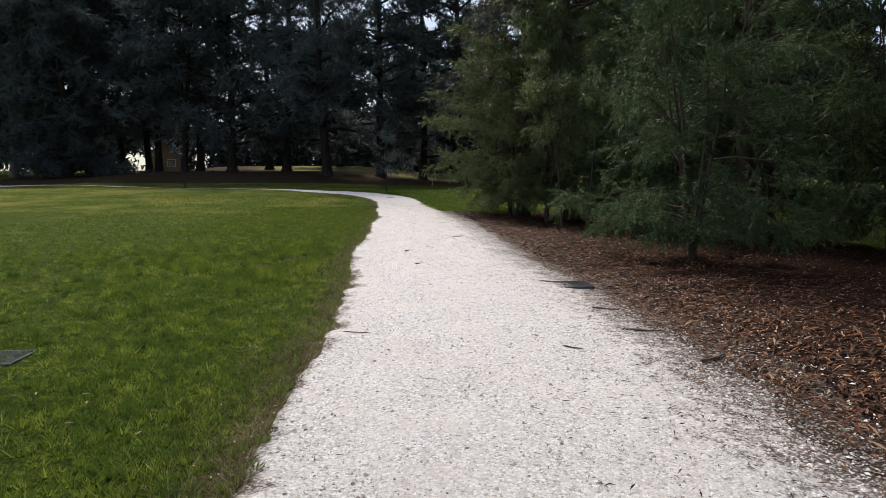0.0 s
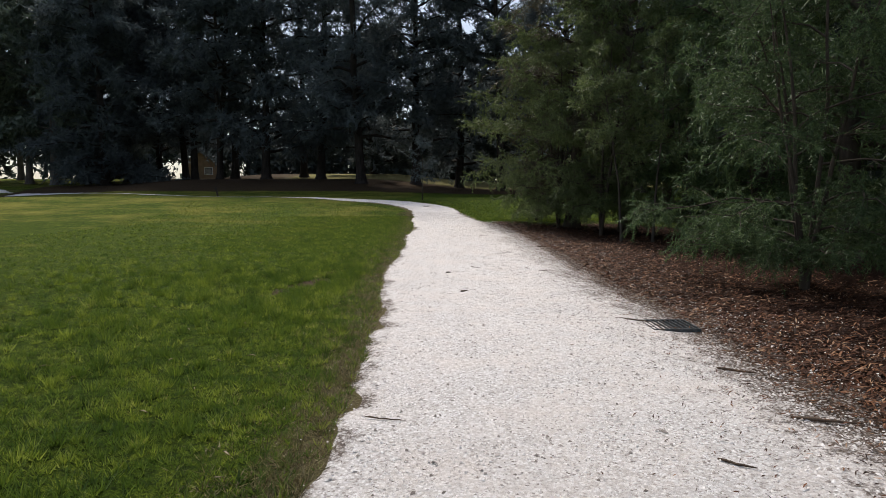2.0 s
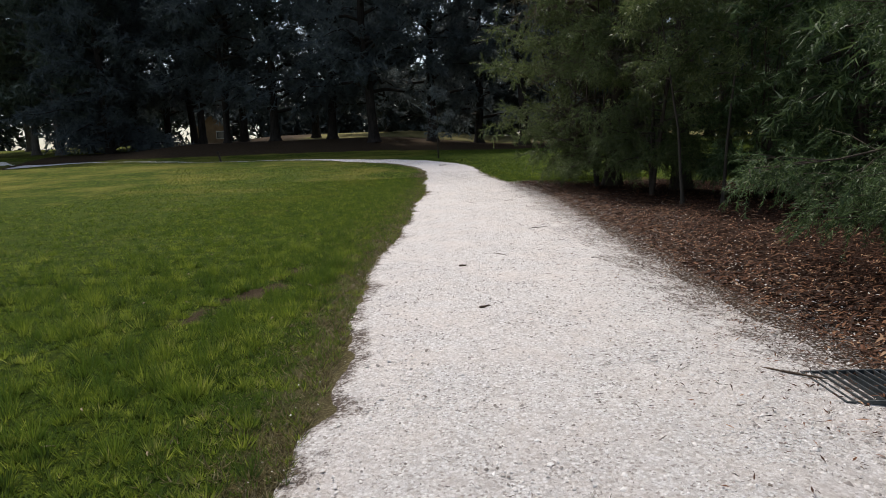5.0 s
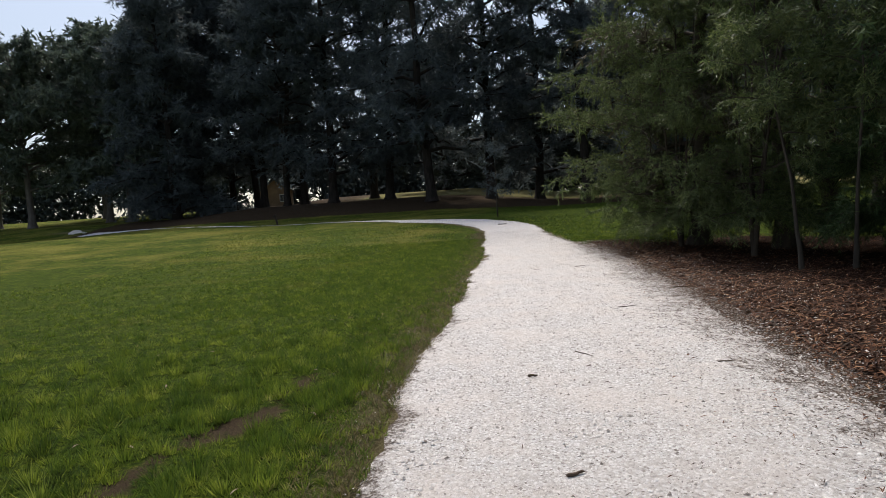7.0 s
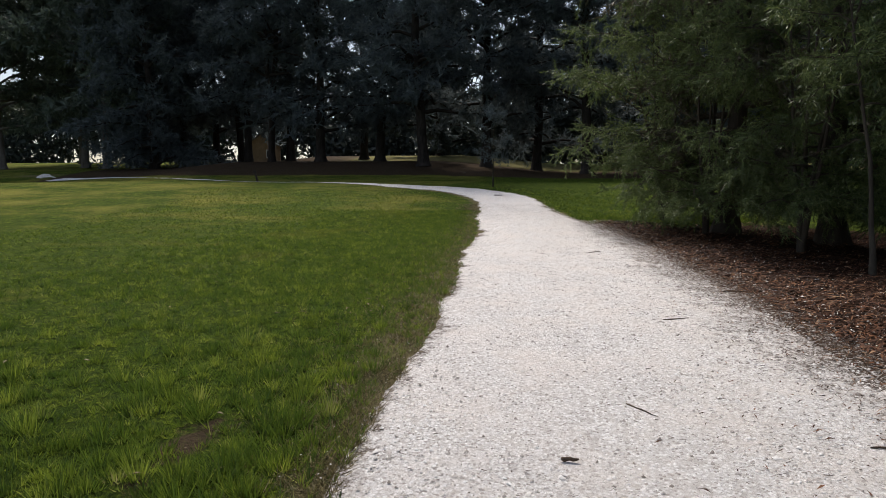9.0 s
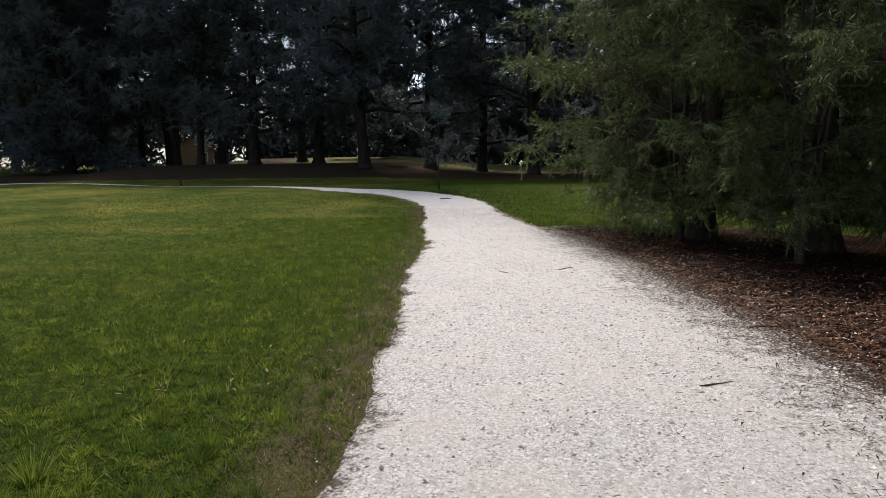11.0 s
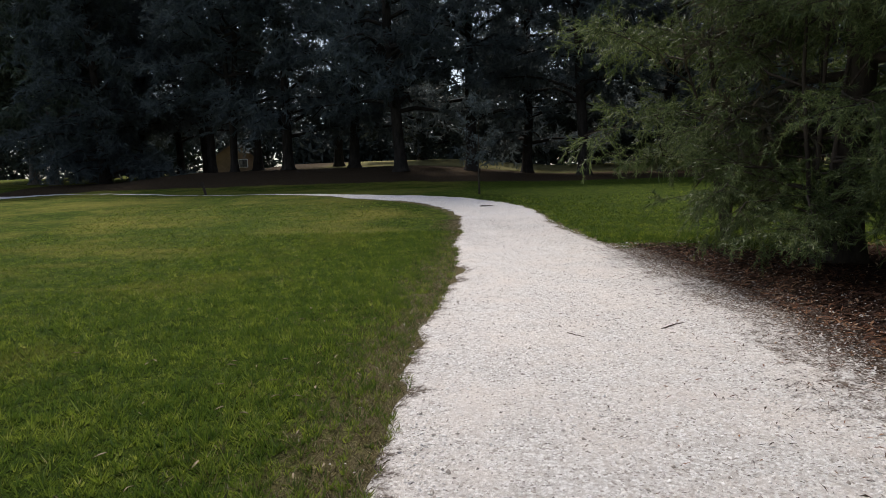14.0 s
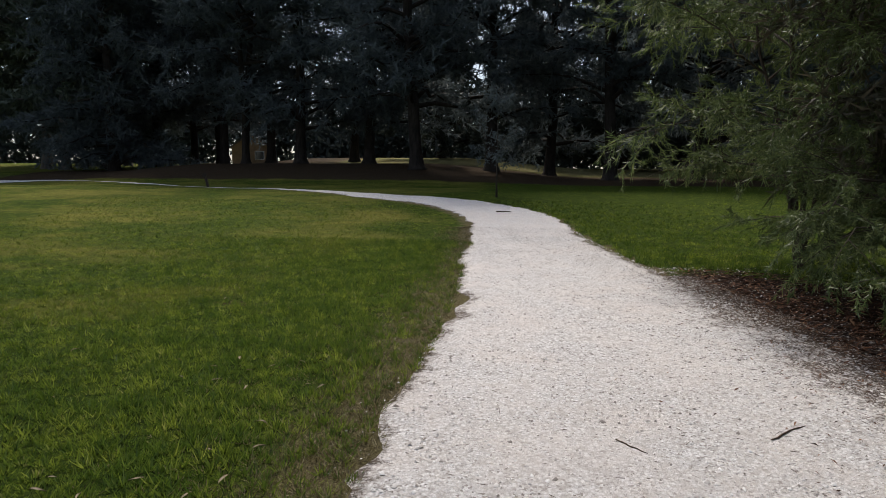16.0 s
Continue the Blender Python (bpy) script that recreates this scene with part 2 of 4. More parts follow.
dead_leaf_mat = litter_material("pale_dead_leaf", [(0.0, (0.12, 0.08, 0.045)), (0.6, (0.26, 0.21, 0.14)), (1.0, (0.4, 0.35, 0.27))])
stick_mat = bark_material("stick_bark", (0.04, 0.028, 0.02), (0.16, 0.115, 0.08), 40, 0.004)

iron = Mat("grate_steel", 0.55, 0.5, 0.6)
iron.colour(iron.ramp(iron.noise(20, 5), [(0.3, (0.04, 0.05, 0.054)), (0.7, (0.11, 0.122, 0.126))]))
grate_steel = iron.m
# near-black colour that stands for the shade below the grate
dk = Mat("grate_pit_shade", 0.9, 0.1)
dk.colour(dk.ramp(dk.noise(9), [(0.3, (0.006, 0.007, 0.008)), (0.7, (0.02, 0.022, 0.024))]))
pit_shade_mat = dk.m
wd = Mat("post_timber", 0.85, 0.2)
wd.colour(wd.ramp(wd.noise(30, 5, 0.6, (1, 1, 0.1)), [(0.3, (0.03, 0.024, 0.02)), (0.7, (0.09, 0.07, 0.055))]))
post_mat = wd.m
hw = Mat("house_render", 0.85, 0.2)
hw.colour(hw.ramp(hw.noise(1.5, 5), [(0.3, (0.2, 0.135, 0.08)), (0.7, (0.3, 0.205, 0.125))]))
house_wall_mat = hw.m
hr = Mat("house_roof_tile", 0.8, 0.2)
hr.colour(hr.ramp(hr.noise(4, 5), [(0.3, (0.06, 0.05, 0.045)), (0.7, (0.14, 0.115, 0.1))]))
house_roof_mat = hr.m
gl = Mat("dark_window_glass", 0.08, 0.6)
gl.b.inputs["Base Color"].default_value = (0.02, 0.025, 0.03, 1)
glass_mat = gl.m
wp = Mat("white_paint", 0.6, 0.3)
wp.colour(wp.ramp(wp.noise(3, 4), [(0.3, (0.72, 0.72, 0.7)), (0.7, (0.8, 0.8, 0.78))]))
white_mat = wp.m


# ---- the lie of the land ----
def ease(v, a, b):
    s = np.clip((np.asarray(v, float) - a) / (b - a), 0, 1)
    return s * s * (3 - 2 * s)


def wave(x, y, s=1.0):
    """A gentle sum of waves, about -1 to 1."""
    return (np.sin(1.3 * s * x + 0.7 * s * y + 1.1) + np.sin(-0.6 * s * x + 1.7 * s * y + 2.3) + np.sin(2.3 * s * x - 1.1 * s * y) * 0.5
            + np.sin(3.1 * s * x + 3.7 * s * y + 0.4) * 0.3) / 2.8


# the middle of the path, from behind the walker round the bend and off behind the lawn's crest
CENTRE = np.array([(0.9, -14), (0.7, -4), (0.62, 0), (0.55, 4), (0.3, 9), (-0.02, 11.5), (-0.27, 14), (-0.43, 17), (-0.66, 20), (-1.05, 24.5), (-1.7, 28), (-2.1, 30), (-2.5, 32.2),
                   (-3.2, 33.9), (-4.45, 35.7), (-5.9, 36.95), (-7.5, 38.0), (-10.3, 39.6), (-16, 43.6), (-25, 48.8), (-33.5, 51.5), (-36.5, 52.4), (-40, 53.2), (-43, 54.6), (-45.5, 57)], float)
HALF = np.array([1.65, 1.65, 1.65, 1.67, 1.8, 1.83, 1.77, 1.73, 1.74, 1.7, 1.38, 1.22, 1.16, 1.12, 1.02, 0.97, 0.9, 0.55, 0.12, 0.1, 0.14, 0.8, 1.0, 0.8, 0.2])


def spline(pts, step):
    pts = np.asarray(pts, float)
    out = []
    for i in range(len(pts) - 1):
        p0, p1, p2, p3 = pts[max(i - 1, 0)], pts[i], pts[i + 1], pts[min(i + 2, len(pts) - 1)]
        n = max(2, int(np.linalg.norm(p2[:2] - p1[:2]) / step))
        t = (np.arange(n) / n)[:, None]
        out.append(0.5 * (2 * p1 + (p2 - p0) * t + (2 * p0 - 5 * p1 + 4 * p2 - p3) * t ** 2 + (3 * p1 - p0 - 3 * p2 + p3) * t ** 3))
    return np.vstack(out + [pts[-1:]])


LINE = spline(np.column_stack([CENTRE, HALF]), 0.1)
TAN = np.gradient(LINE[:, :2], axis=0)
TAN /= np.linalg.norm(TAN, axis=1)[:, None]


def beside(x, y):
    """How far (x, y) lies past the path's edge: negative on the path; and the side, -1 left, 1 right."""
    x, y = np.atleast_1d(np.asarray(x, float)), np.atleast_1d(np.asarray(y, float))
    d, side = np.empty(len(x)), np.empty(len(x))
    key = LINE[::6]
    tan = TAN[::6]
    for a in range(0, len(x), 20000):
        dx = x[a:a + 20000, None] - key[None, :, 0]
        dy = y[a:a + 20000, None] - key[None, :, 1]
        q = dx * dx + dy * dy
        k = q.argmin(1)
        r = np.arange(len(k))
        d[a:a + 20000] = np.sqrt(q[r, k]) - key[k, 2]
        side[a:a + 20000] = np.sign(dx[r, k] * tan[k, 1] - dy[r, k] * tan[k, 0])
    return d, side


def height(x, y):
    x, y = np.asarray(x, float), np.asarray(y, float)
    z = 0.82 * ease(y, 23, 42)
    left = ease(-x, -2, 13) * (1 - 0.55 * ease(-x, 29, 36))
    z = z + (0.35 + 1.15 * left) * ease(y, 47, 63)
    z = z + 0.1 * np.exp(-((x + 22.5) / 13.0) ** 4 - ((y - 39.0) / 2.6) ** 2)
    z = z + 1.0 * ease(y, 66, 86)
    z = z - 0.5 * ease(-x, 32, 46) * ease(y, 20, 40) * (1 - ease(y, 52, 60))
    z = z - 0.05 * ease(x, 0.5, 3.0) * (1 - ease(y, 24, 28)) - 0.08 * ease(x, 0.6, 2.2) * ease(y, 5.5, 8.5) * (1 - ease(y, 11, 16))
    return z + 0.03 * wave(x, y, 0.45) * ease(np.abs(x + 0.5), 2, 6)


def verge_width(y):
    """How broad the trodden strip of lawn beside the path is."""
    return 0.55 + 0.85 * ease(y, 12, 17) * (1 - ease(y, 24, 29))


def streak(x, y):
    """The worn bare streak through the long grass, 0 to 1."""
    along = (x - SX0) * SUX + (y - SY0) * SUY
    off = (y - SY0) * SUX - (x - SX0) * SUY + 0.1 * np.sin(along * 3.3)
    return np.exp(-(off / 0.22) ** 2) * ease(along, -1.4, -0.9) * (1 - ease(along, 1.0, 2.0)) * (0.75 + 0.25 * np.sin(along * 5 + 1))


SX0, SY0, SUX, SUY = -3.0, 11.4, 0.17, 0.985
BED_N, BED_S = 26.6, -12.0


def bed_right(y):
    return 11.5 + 1.2 * np.sin(y * 0.35) - 6.5 * ease(y, 21, 27)


# ---- mesh helpers ----
def mesh_ob(name, verts, faces, mat, parent=None, label="", smooth=False, attrs=None):
    """One mesh object from arrays of vertices and of faces that all have the same number of corners (or a list of such arrays)."""
    faces = faces if isinstance(faces, list) else [faces]
    faces = [np.asarray(f, np.int32) for f in faces if len(f)]
    me = bpy.data.meshes.new(name)
    verts = np.asarray(verts, np.float32)
    me.vertices.add(len(verts))
    me.vertices.foreach_set("co", verts.ravel())
    loops = np.concatenate([f.ravel() for f in faces])
    sizes = np.concatenate([np.full(len(f), f.shape[1], np.int32) for f in faces])
    me.loops.add(len(loops))
    me.loops.foreach_set("vertex_index", loops)
    me.polygons.add(len(sizes))
    me.polygons.foreach_set("loop_start", np.concatenate([[0], np.cumsum(sizes)[:-1]]).astype(np.int32))
    if smooth:
        me.polygons.foreach_set("use_smooth", np.ones(len(sizes), bool))
    for key, vals in (attrs or {}).items():
        me.attributes.new(key, 'FLOAT', 'POINT').data.foreach_set("value", np.asarray(vals, np.float32))
    me.update(calc_edges=True)
    me.materials.append(mat)
    ob = new(name, me)
    if parent:
        ob.parent = parent
    if label:
        ob["label"] = label
    return ob


def part(name, bm, material, parent, label=""):
    """Links a bmesh as one mesh object under a thing or a part."""
    me = bpy.data.meshes.new(name)
    bm.to_mesh(me)
    bm.free()
    me.materials.append(material)
    ob = new(name, me)
    ob.parent = parent
    if label:
        ob["label"] = label
    return ob


def box(bm, size, at, rz=0.0, rx=0.0, bevel=0.0):
    m = pose(*at, rx, 0, rz) @ Matrix.Diagonal((*size, 1))
    made = bmesh.ops.create_cube(bm, size=1.0, matrix=m)["verts"]
    if bevel:
        edges = list({e for v in made for e in v.link_edges})
        bmesh.ops.bevel(bm, geom=edges, offset=bevel, segments=2, affect='EDGES')


def grid_faces(nu, nv):
    i = np.arange(nu - 1)[:, None] * nv + np.arange(nv - 1)[None, :]
    i = i.ravel()
    return np.column_stack([i, i + nv, i + nv + 1, i + 1])


# ---- ground, path, mulch bed ----
def axis(near_a, near_b, step, far_a, far_b):
    xs = list(np.arange(near_a, near_b + 1e-6, step))
    s, v = step, near_b
    while v < far_b:
        s *= 1.18
        v += s
        xs.append(v)
    s, v = step, near_a
    while v > far_a:
        s *= 1.18
        v -= s
        xs.insert(0, v)
    return np.array(xs)


gx, gy = axis(-14, 14, 0.3, -900, 900), axis(-4, 46, 0.3, -900, 900)
GX, GY = [a.ravel() for a in np.meshgrid(gx, gy, indexing='ij')]
gd, gs = beside(GX, GY)
GZ = height(GX, GY) + 0.012 * wave(GX, GY, 4.0) * ease(gd, 0.05, 0.6)
GZ -= 0.05 * (1 - ease(gd, -0.35, -0.1))
worn = verge_width(GY)
wear = np.where(gs < 0, 1 - ease(gd, 0.0, worn), 1 - ease(gd, 0.0, 0.25)) * (gd < 3)
bare = np.maximum(streak(GX, GY), 0.75 * np.exp(-((GX + 5.1) / 0.4) ** 2 - ((GY - 23.7) / 0.3) ** 2))
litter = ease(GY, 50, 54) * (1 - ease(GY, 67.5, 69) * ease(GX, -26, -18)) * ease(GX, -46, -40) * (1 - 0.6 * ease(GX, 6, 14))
plateau = 0.55 * ease(GY, 68, 69.5) * ease(GX, -26, -18)
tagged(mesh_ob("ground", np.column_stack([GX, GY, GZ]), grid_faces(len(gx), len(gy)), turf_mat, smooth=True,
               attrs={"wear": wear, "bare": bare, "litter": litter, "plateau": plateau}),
       "mown green lawn with dry yellow patches rising to a bank", "lawn", kind="structure")

NV = 27
across = np.linspace(-1, 1, NV)
n = len(LINE)
arc = np.concatenate([[0], np.cumsum(np.linalg.norm(np.diff(LINE[:, :2], axis=0), axis=1))])


def rag(s, seed):
    """An uneven, ravelled edge along the path's length."""
    r = np.random.default_rng(seed)
    out = np.zeros(len(s))
    for step, amount in ((2.6, 0.07), (0.9, 0.04), (0.35, 0.045), (0.14, 0.035)):
        knots = np.arange(0, s[-1] + step, step)
        out += np.interp(s, knots, r.normal(0, amount, len(knots)))
    return out


left_w, right_w = LINE[:, 2] + rag(arc, 51), LINE[:, 2] + 1.4 * rag(arc, 52)
LEFT_X, RIGHT_X = LINE[:, 0] - left_w * TAN[:, 1], LINE[:, 0] + LINE[:, 2] * TAN[:, 1]
# a broad lip where the path loses itself in the mulch
spread = 0.5 * (1 - ease(LINE[:, 1], 23, 26.5))
right_w = right_w + spread
W = np.where(across[None, :] < 0, left_w[:, None], right_w[:, None]) * across[None, :]
PX = LINE[:, 0, None] + TAN[:, 1, None] * W
PY = LINE[:, 1, None] - TAN[:, 0, None] * W
crown = 0.03 * (1 - np.abs(across) ** 8) - 0.012
PZ = height(PX, PY) + crown[None, :] + 0.006 * wave(PX, PY, 3.0)
pw = np.where(across[None, :] > 0, np.clip((across - 0.2) / 0.7, 0, 1)[None, :] * (1 - ease(LINE[:, 1], 24, 27))[:, None], 0) + 0.8 * ease(np.abs(across), 0.74, 1.0)[None, :]
path_ob = tagged(mesh_ob("path", np.column_stack([PX.ravel(), PY.ravel(), PZ.ravel()]), grid_faces(n, NV), gravel_mat, smooth=True, attrs={"wear": pw.ravel()}),
                 "white crushed limestone gravel footpath curving across the lawn", "path", kind="structure")

by = np.arange(BED_S, BED_N, 0.2)
bu = np.linspace(0, 1, 60)
cx = np.interp(by, LINE[:, 1], LINE[:, 0] + LINE[:, 2])
BX = (cx - 0.35)[:, None] + (bed_right(by) + 0.25 * np.sin(by * 3.1) - cx + 0.35)[:, None] * bu[None, :]
BY = np.repeat(by[:, None], 60, 1) + 0.3 * np.sin(BX * 1.7) * ease(by, BED_N - 1, BED_N)[:, None]
rim = np.minimum(ease(bu, 0, 0.06), 1 - ease(bu, 0.95, 1.0))[None, :] * (1 - ease(by, BED_N - 0.6, BED_N))[:, None]
BZ = height(BX, BY) + 0.045 * rim - 0.02 + 0.02 * wave(BX, BY, 2.5) * rim
grit = 1.15 * (1 - ease(BX - cx[:, None], -0.1, 1.1 + 0.5 * wave(BX, BY, 0.8)))
tagged(mesh_ob("mulch_bed", np.column_stack([BX.ravel(), BY.ravel(), BZ.ravel()]), grid_faces(len(by), 60), mulch_mat, smooth=True, attrs={"grit": grit.ravel()}),
       "red-brown leaf mulch bed under the trees beside the path", "mulch bed", kind="structure")


# ---- trees ----
def unit(v):
    return v / np.maximum(np.linalg.norm(v, axis=-1, keepdims=True), 1e-9)


def tubes(paths, radii, sides):
    """Tapered tubes: paths (n, k, 3), radii (n, k). Returns vertices and quads."""
    n, k, _ = paths.shape
    t = unit(np.gradient(paths, axis=1))
    ref = np.where(np.abs(t[..., 2:3]) > 0.9, np.array([1.0, 0, 0]), np.array([0, 0, 1.0]))
    u = unit(np.cross(t, ref))
    v = np.cross(t, u)
    a = np.arange(sides) * 2 * np.pi / sides
    ring = u[:, :, None] * np.cos(a)[:, None] + v[:, :, None] * np.sin(a)[:, None]
    verts = (paths[:, :, None] + ring * radii[:, :, None, None]).reshape(-1, 3)
    base = (np.arange(n)[:, None, None] * k + np.arange(k - 1)[None, :, None]) * sides
    j = np.arange(sides)[None, None, :]
    j2 = (j + 1) % sides
    f = np.stack([base + j, base + j2, base + sides + j2, base + sides + j], -1).reshape(-1, 4)
    return verts, f


def blades(root, way, length, width, r, fold=0.0, tri=False):
    """A pointed leaf for each root."""
    side = unit(np.cross(way, unit(r.normal(size=way.shape))))
    mid = root + way * (0.45 * length)[:, None]
    tip = root + way * length[:, None]
    if fold:
        tip[:, 2] -= fold * length
    hw = (0.5 * width)[:, None]
    if tri:
        v = np.stack([root - side * hw, root + side * hw, tip], 1).reshape(-1, 3)
        return v, np.arange(len(root) * 3).reshape(-1, 3)
    v = np.stack([root, mid + side * hw, tip, mid - side * hw], 1).reshape(-1, 3)
    return v, np.arange(len(root) * 4).reshape(-1, 4)


def tree(name, at, H, R, seed, base=0.15, limbs=24, subs=9, twigs=9, leaves=9, leaf=(0.09, 0.012), droop=0.25, rise=0.25, trunk_r=0.12,
         lean=(0.0, 0.0), profile="bush", leaf_mat=None, bark=None, label="", category="tree", group="", stems=1, sub_len=0.42, twig_len=0.28, sparse=0.0, tri=False, floor=0.08, low=1.0, wood=True, spray=0.55, clump=0.0):
    """A tree that stands at the origin of its Empty: trunk, branches and a crown of single leaves on twigs."""
    r = np.random.default_rng(seed)
    top = tagged(new(name), label, category, group)
    z0 = float(height(at[0], at[1]))
    top.location = (at[0], at[1], z0 - 0.05)
    # trunk or stems
    k = 12
    u = np.linspace(0, 1, k) ** 1.9
    trunks = []
    for s in range(stems):
        az = r.uniform(0, 6.28)
        out = (0.0 if stems == 1 else R * 0.3)
        wob = np.cumsum(r.normal(0, 0.012 * H, (k, 2)), 0) * u[:, None]
        px = lean[0] * u ** 1.3 + np.cos(az) * out * u + wob[:, 0]
        py = lean[1] * u ** 1.3 + np.sin(az) * out * u + wob[:, 1]
        trunks.append(np.column_stack([px, py, u * H * (1.0 if s == 0 else r.uniform(0.7, 0.95))]))
    trunks = np.array(trunks)
    rad = trunk_r * (1 - 0.9 * u) * (1 + 0.7 * np.exp(-u * H / 0.35))
    v, f = tubes(trunks, np.repeat(rad[None], stems, 0) * (1.0 if stems == 1 else 0.7), 10 if trunk_r > 0.06 else 7)
    mesh_ob("trunk", v, f, bark, top, smooth=True)
    # limbs
    h = np.sort(base + (1 - base) * r.uniform(0, 1, limbs) ** low) * 0.98
    which = r.integers(0, stems, limbs)
    start = np.array([[np.interp(hh, u, trunks[w][:, c]) for c in range(3)] for hh, w in zip(h, which)])
    az = np.arange(limbs) * 2.4 + r.uniform(-0.5, 0.5, limbs)
    q = np.clip((h - base) / (1 - base), 0, 1)
    if profile == "bush":
        reach = R * (1 - 0.72 * q ** 1.6) * (0.62 + 0.38 * ease(q, 0.0, 0.22)) * r.uniform(0.65, 1.1, limbs)
    elif profile == "cone":
        reach = R * (1.0 - 0.75 * q ** 1.3) * r.uniform(0.6, 1.15, limbs)
    else:
        reach = R * (0.45 + 0.65 * np.sin(np.clip(q * 0.9 + 0.12, 0, 1) * 3.14)) * r.uniform(0.6, 1.15, limbs)
    flat = np.column_stack([np.cos(az), np.sin(az), np.zeros(limbs)])
    end = start + flat * reach[:, None]
    end[:, 2] += reach * (rise + r.normal(0, 0.12, limbs)) - droop * reach * (q < 0.25)
    end[:, 2] = np.maximum(end[:, 2], floor + 0.3 + r.uniform(0, 0.35, limbs))
    ctrl = 0.5 * (start + end)
    ctrl[:, 2] += reach * 0.16
    lk = 6
    lu = np.linspace(0, 1, lk)[None, :, None]
    lp = (1 - lu) ** 2 * start[:, None] + 2 * lu * (1 - lu) * ctrl[:, None] + lu ** 2 * end[:, None]
    lp[:, 1:] += r.normal(0, 0.03, (limbs, lk - 1, 3)) * reach[:, None, None]
    lr = (trunk_r * 0.42 * (1 - 0.6 * q))[:, None] * (1 - 0.85 * np.linspace(0, 1, lk))[None, :]
    v1, f1 = tubes(lp, lr, 5)
    # side branches
    m = limbs * subs
    li = np.repeat(np.arange(limbs), subs)
    s = np.clip(0.22 + 0.8 * (np.tile(np.arange(subs), limbs) + r.uniform(0, 1, m)) / subs, 0, 1) * (lk - 1)
    i0 = np.minimum(s.astype(int), lk - 2)
    fr = (s - i0)[:, None]
    sb = lp[li, i0] * (1 - fr) + lp[li, i0 + 1] * fr
    tan = unit(lp[li, i0 + 1] - lp[li, i0])
    sd = unit(tan * 0.7 + r.normal(0, 0.62, (m, 3)) * np.array([1, 1, 0.55]) + np.array([0, 0, 0.1]))
    sl = sub_len * (0.35 + 0.65 * reach[li] / R) * R * 0.6 * r.uniform(0.5, 1.2, m)
    se = sb + sd * sl[:, None]
    se[:, 2] -= droop * 0.3 * sl
    se[:, 2] = np.maximum(se[:, 2], floor + 0.1 + r.uniform(0, 0.3, m))
    sp = np.stack([sb, 0.5 * (sb + se) + np.array([0, 0, 0.05]) * sl[:, None], se], 1)
    sr = trunk_r * 0.12 * np.array([1, 0.7, 0.3])[None] * np.ones((m, 1))
    if not wood:
        v2, f2 = np.empty((0, 3)), np.empty((0, 4), int)
    else:
        v2, f2 = tubes(sp, sr, 3)
    tagged(mesh_ob("branch", np.vstack([v1, v2]), np.vstack([f1, f2 + len(v1)]), bark, top, smooth=True), kind="stuff")
    # twigs and leaves
    c = m * twigs
    si = np.repeat(np.arange(m), twigs)
    tt = (np.tile(np.arange(twigs), m) + r.uniform(0, 1, c)) / twigs
    tb = sb[si] * (1 - tt)[:, None] + se[si] * tt[:, None]
    td = unit(sd[si] * 0.6 + r.normal(0, 0.6, (c, 3)) - np.array([0, 0, droop]))
    tl = twig_len * r.uniform(0.5, 1.25, c)
    keep = r.uniform(0, 1, c) > sparse
    if clump:
        lump = wave(tb[:, 0] + 0.6 * tb[:, 2] + seed, tb[:, 1] - 0.5 * tb[:, 2], 2.6) + 0.8 * wave(tb[:, 2] + 3.0, tb[:, 0] - tb[:, 1], 4.1)
        keep &= lump + r.normal(0, 0.12, c) > clump - 0.75
    tb, td, tl = tb[keep], td[keep], tl[keep]
    c = len(tb)
    ti = np.repeat(np.arange(c), leaves)
    a = (np.tile(np.arange(leaves), c) + r.uniform(0.2, 1.0, c * leaves)) / leaves
    lb = tb[ti] + td[ti] * (tl[ti] * a)[:, None]
    lb[:, 2] -= 0.25 * droop * tl[ti] * a ** 2
    ld = unit(td[ti] * 0.75 + r.normal(0, spray, (len(ti), 3)) - np.array([0, 0, 0.3 * droop]))
    ln = leaf[0] * r.uniform(0.6, 1.3, len(ti))
    v, f = blades(lb, ld, ln, leaf[1] * r.uniform(0.7, 1.3, len(ti)), r, 0.15 * droop, tri)
    v[:, 2] = np.maximum(v[:, 2], 0.1)
    tagged(mesh_ob("crown", v, f, leaf_mat, top), kind="stuff")
    return top


def wattle(at, H, R, seed, **kw):
    opts = dict(base=0.13, limbs=34, subs=10, twigs=10, leaves=30, leaf=(0.13, 0.0125), tri=True, spray=0.42, droop=0.45, rise=0.35, trunk_r=0.06, stems=5, clump=0.2, leaf_mat=acacia_leaf, bark=dark_bark, sub_len=0.55,
                twig_len=0.34, label="bushy green wattle with fine feathery drooping leaves by the path", category="tree", group="wattles beside the path", floor=0.22, low=1.45)
    opts.update(kw)
    return tree("wattle_tree", at, H, R, seed, **opts)


def tall_tree(at, H, R, seed, **kw):
    opts = dict(base=0.16, limbs=36, subs=9, twigs=9, leaves=9, leaf=(0.24, 0.036), tri=True, wood=False, droop=0.35, rise=0.2, trunk_r=0.24, leaf_mat=acacia_blue, bark=dark_bark, sub_len=0.5, twig_len=0.45,
                label="tall dark-trunked tree with a dense dark green crown over the mulch", category="tree", group="tall trees in the mulch bed", floor=0.3)
    opts.update(kw)
    return tree("shade_tree", at, H, R, seed, **opts)


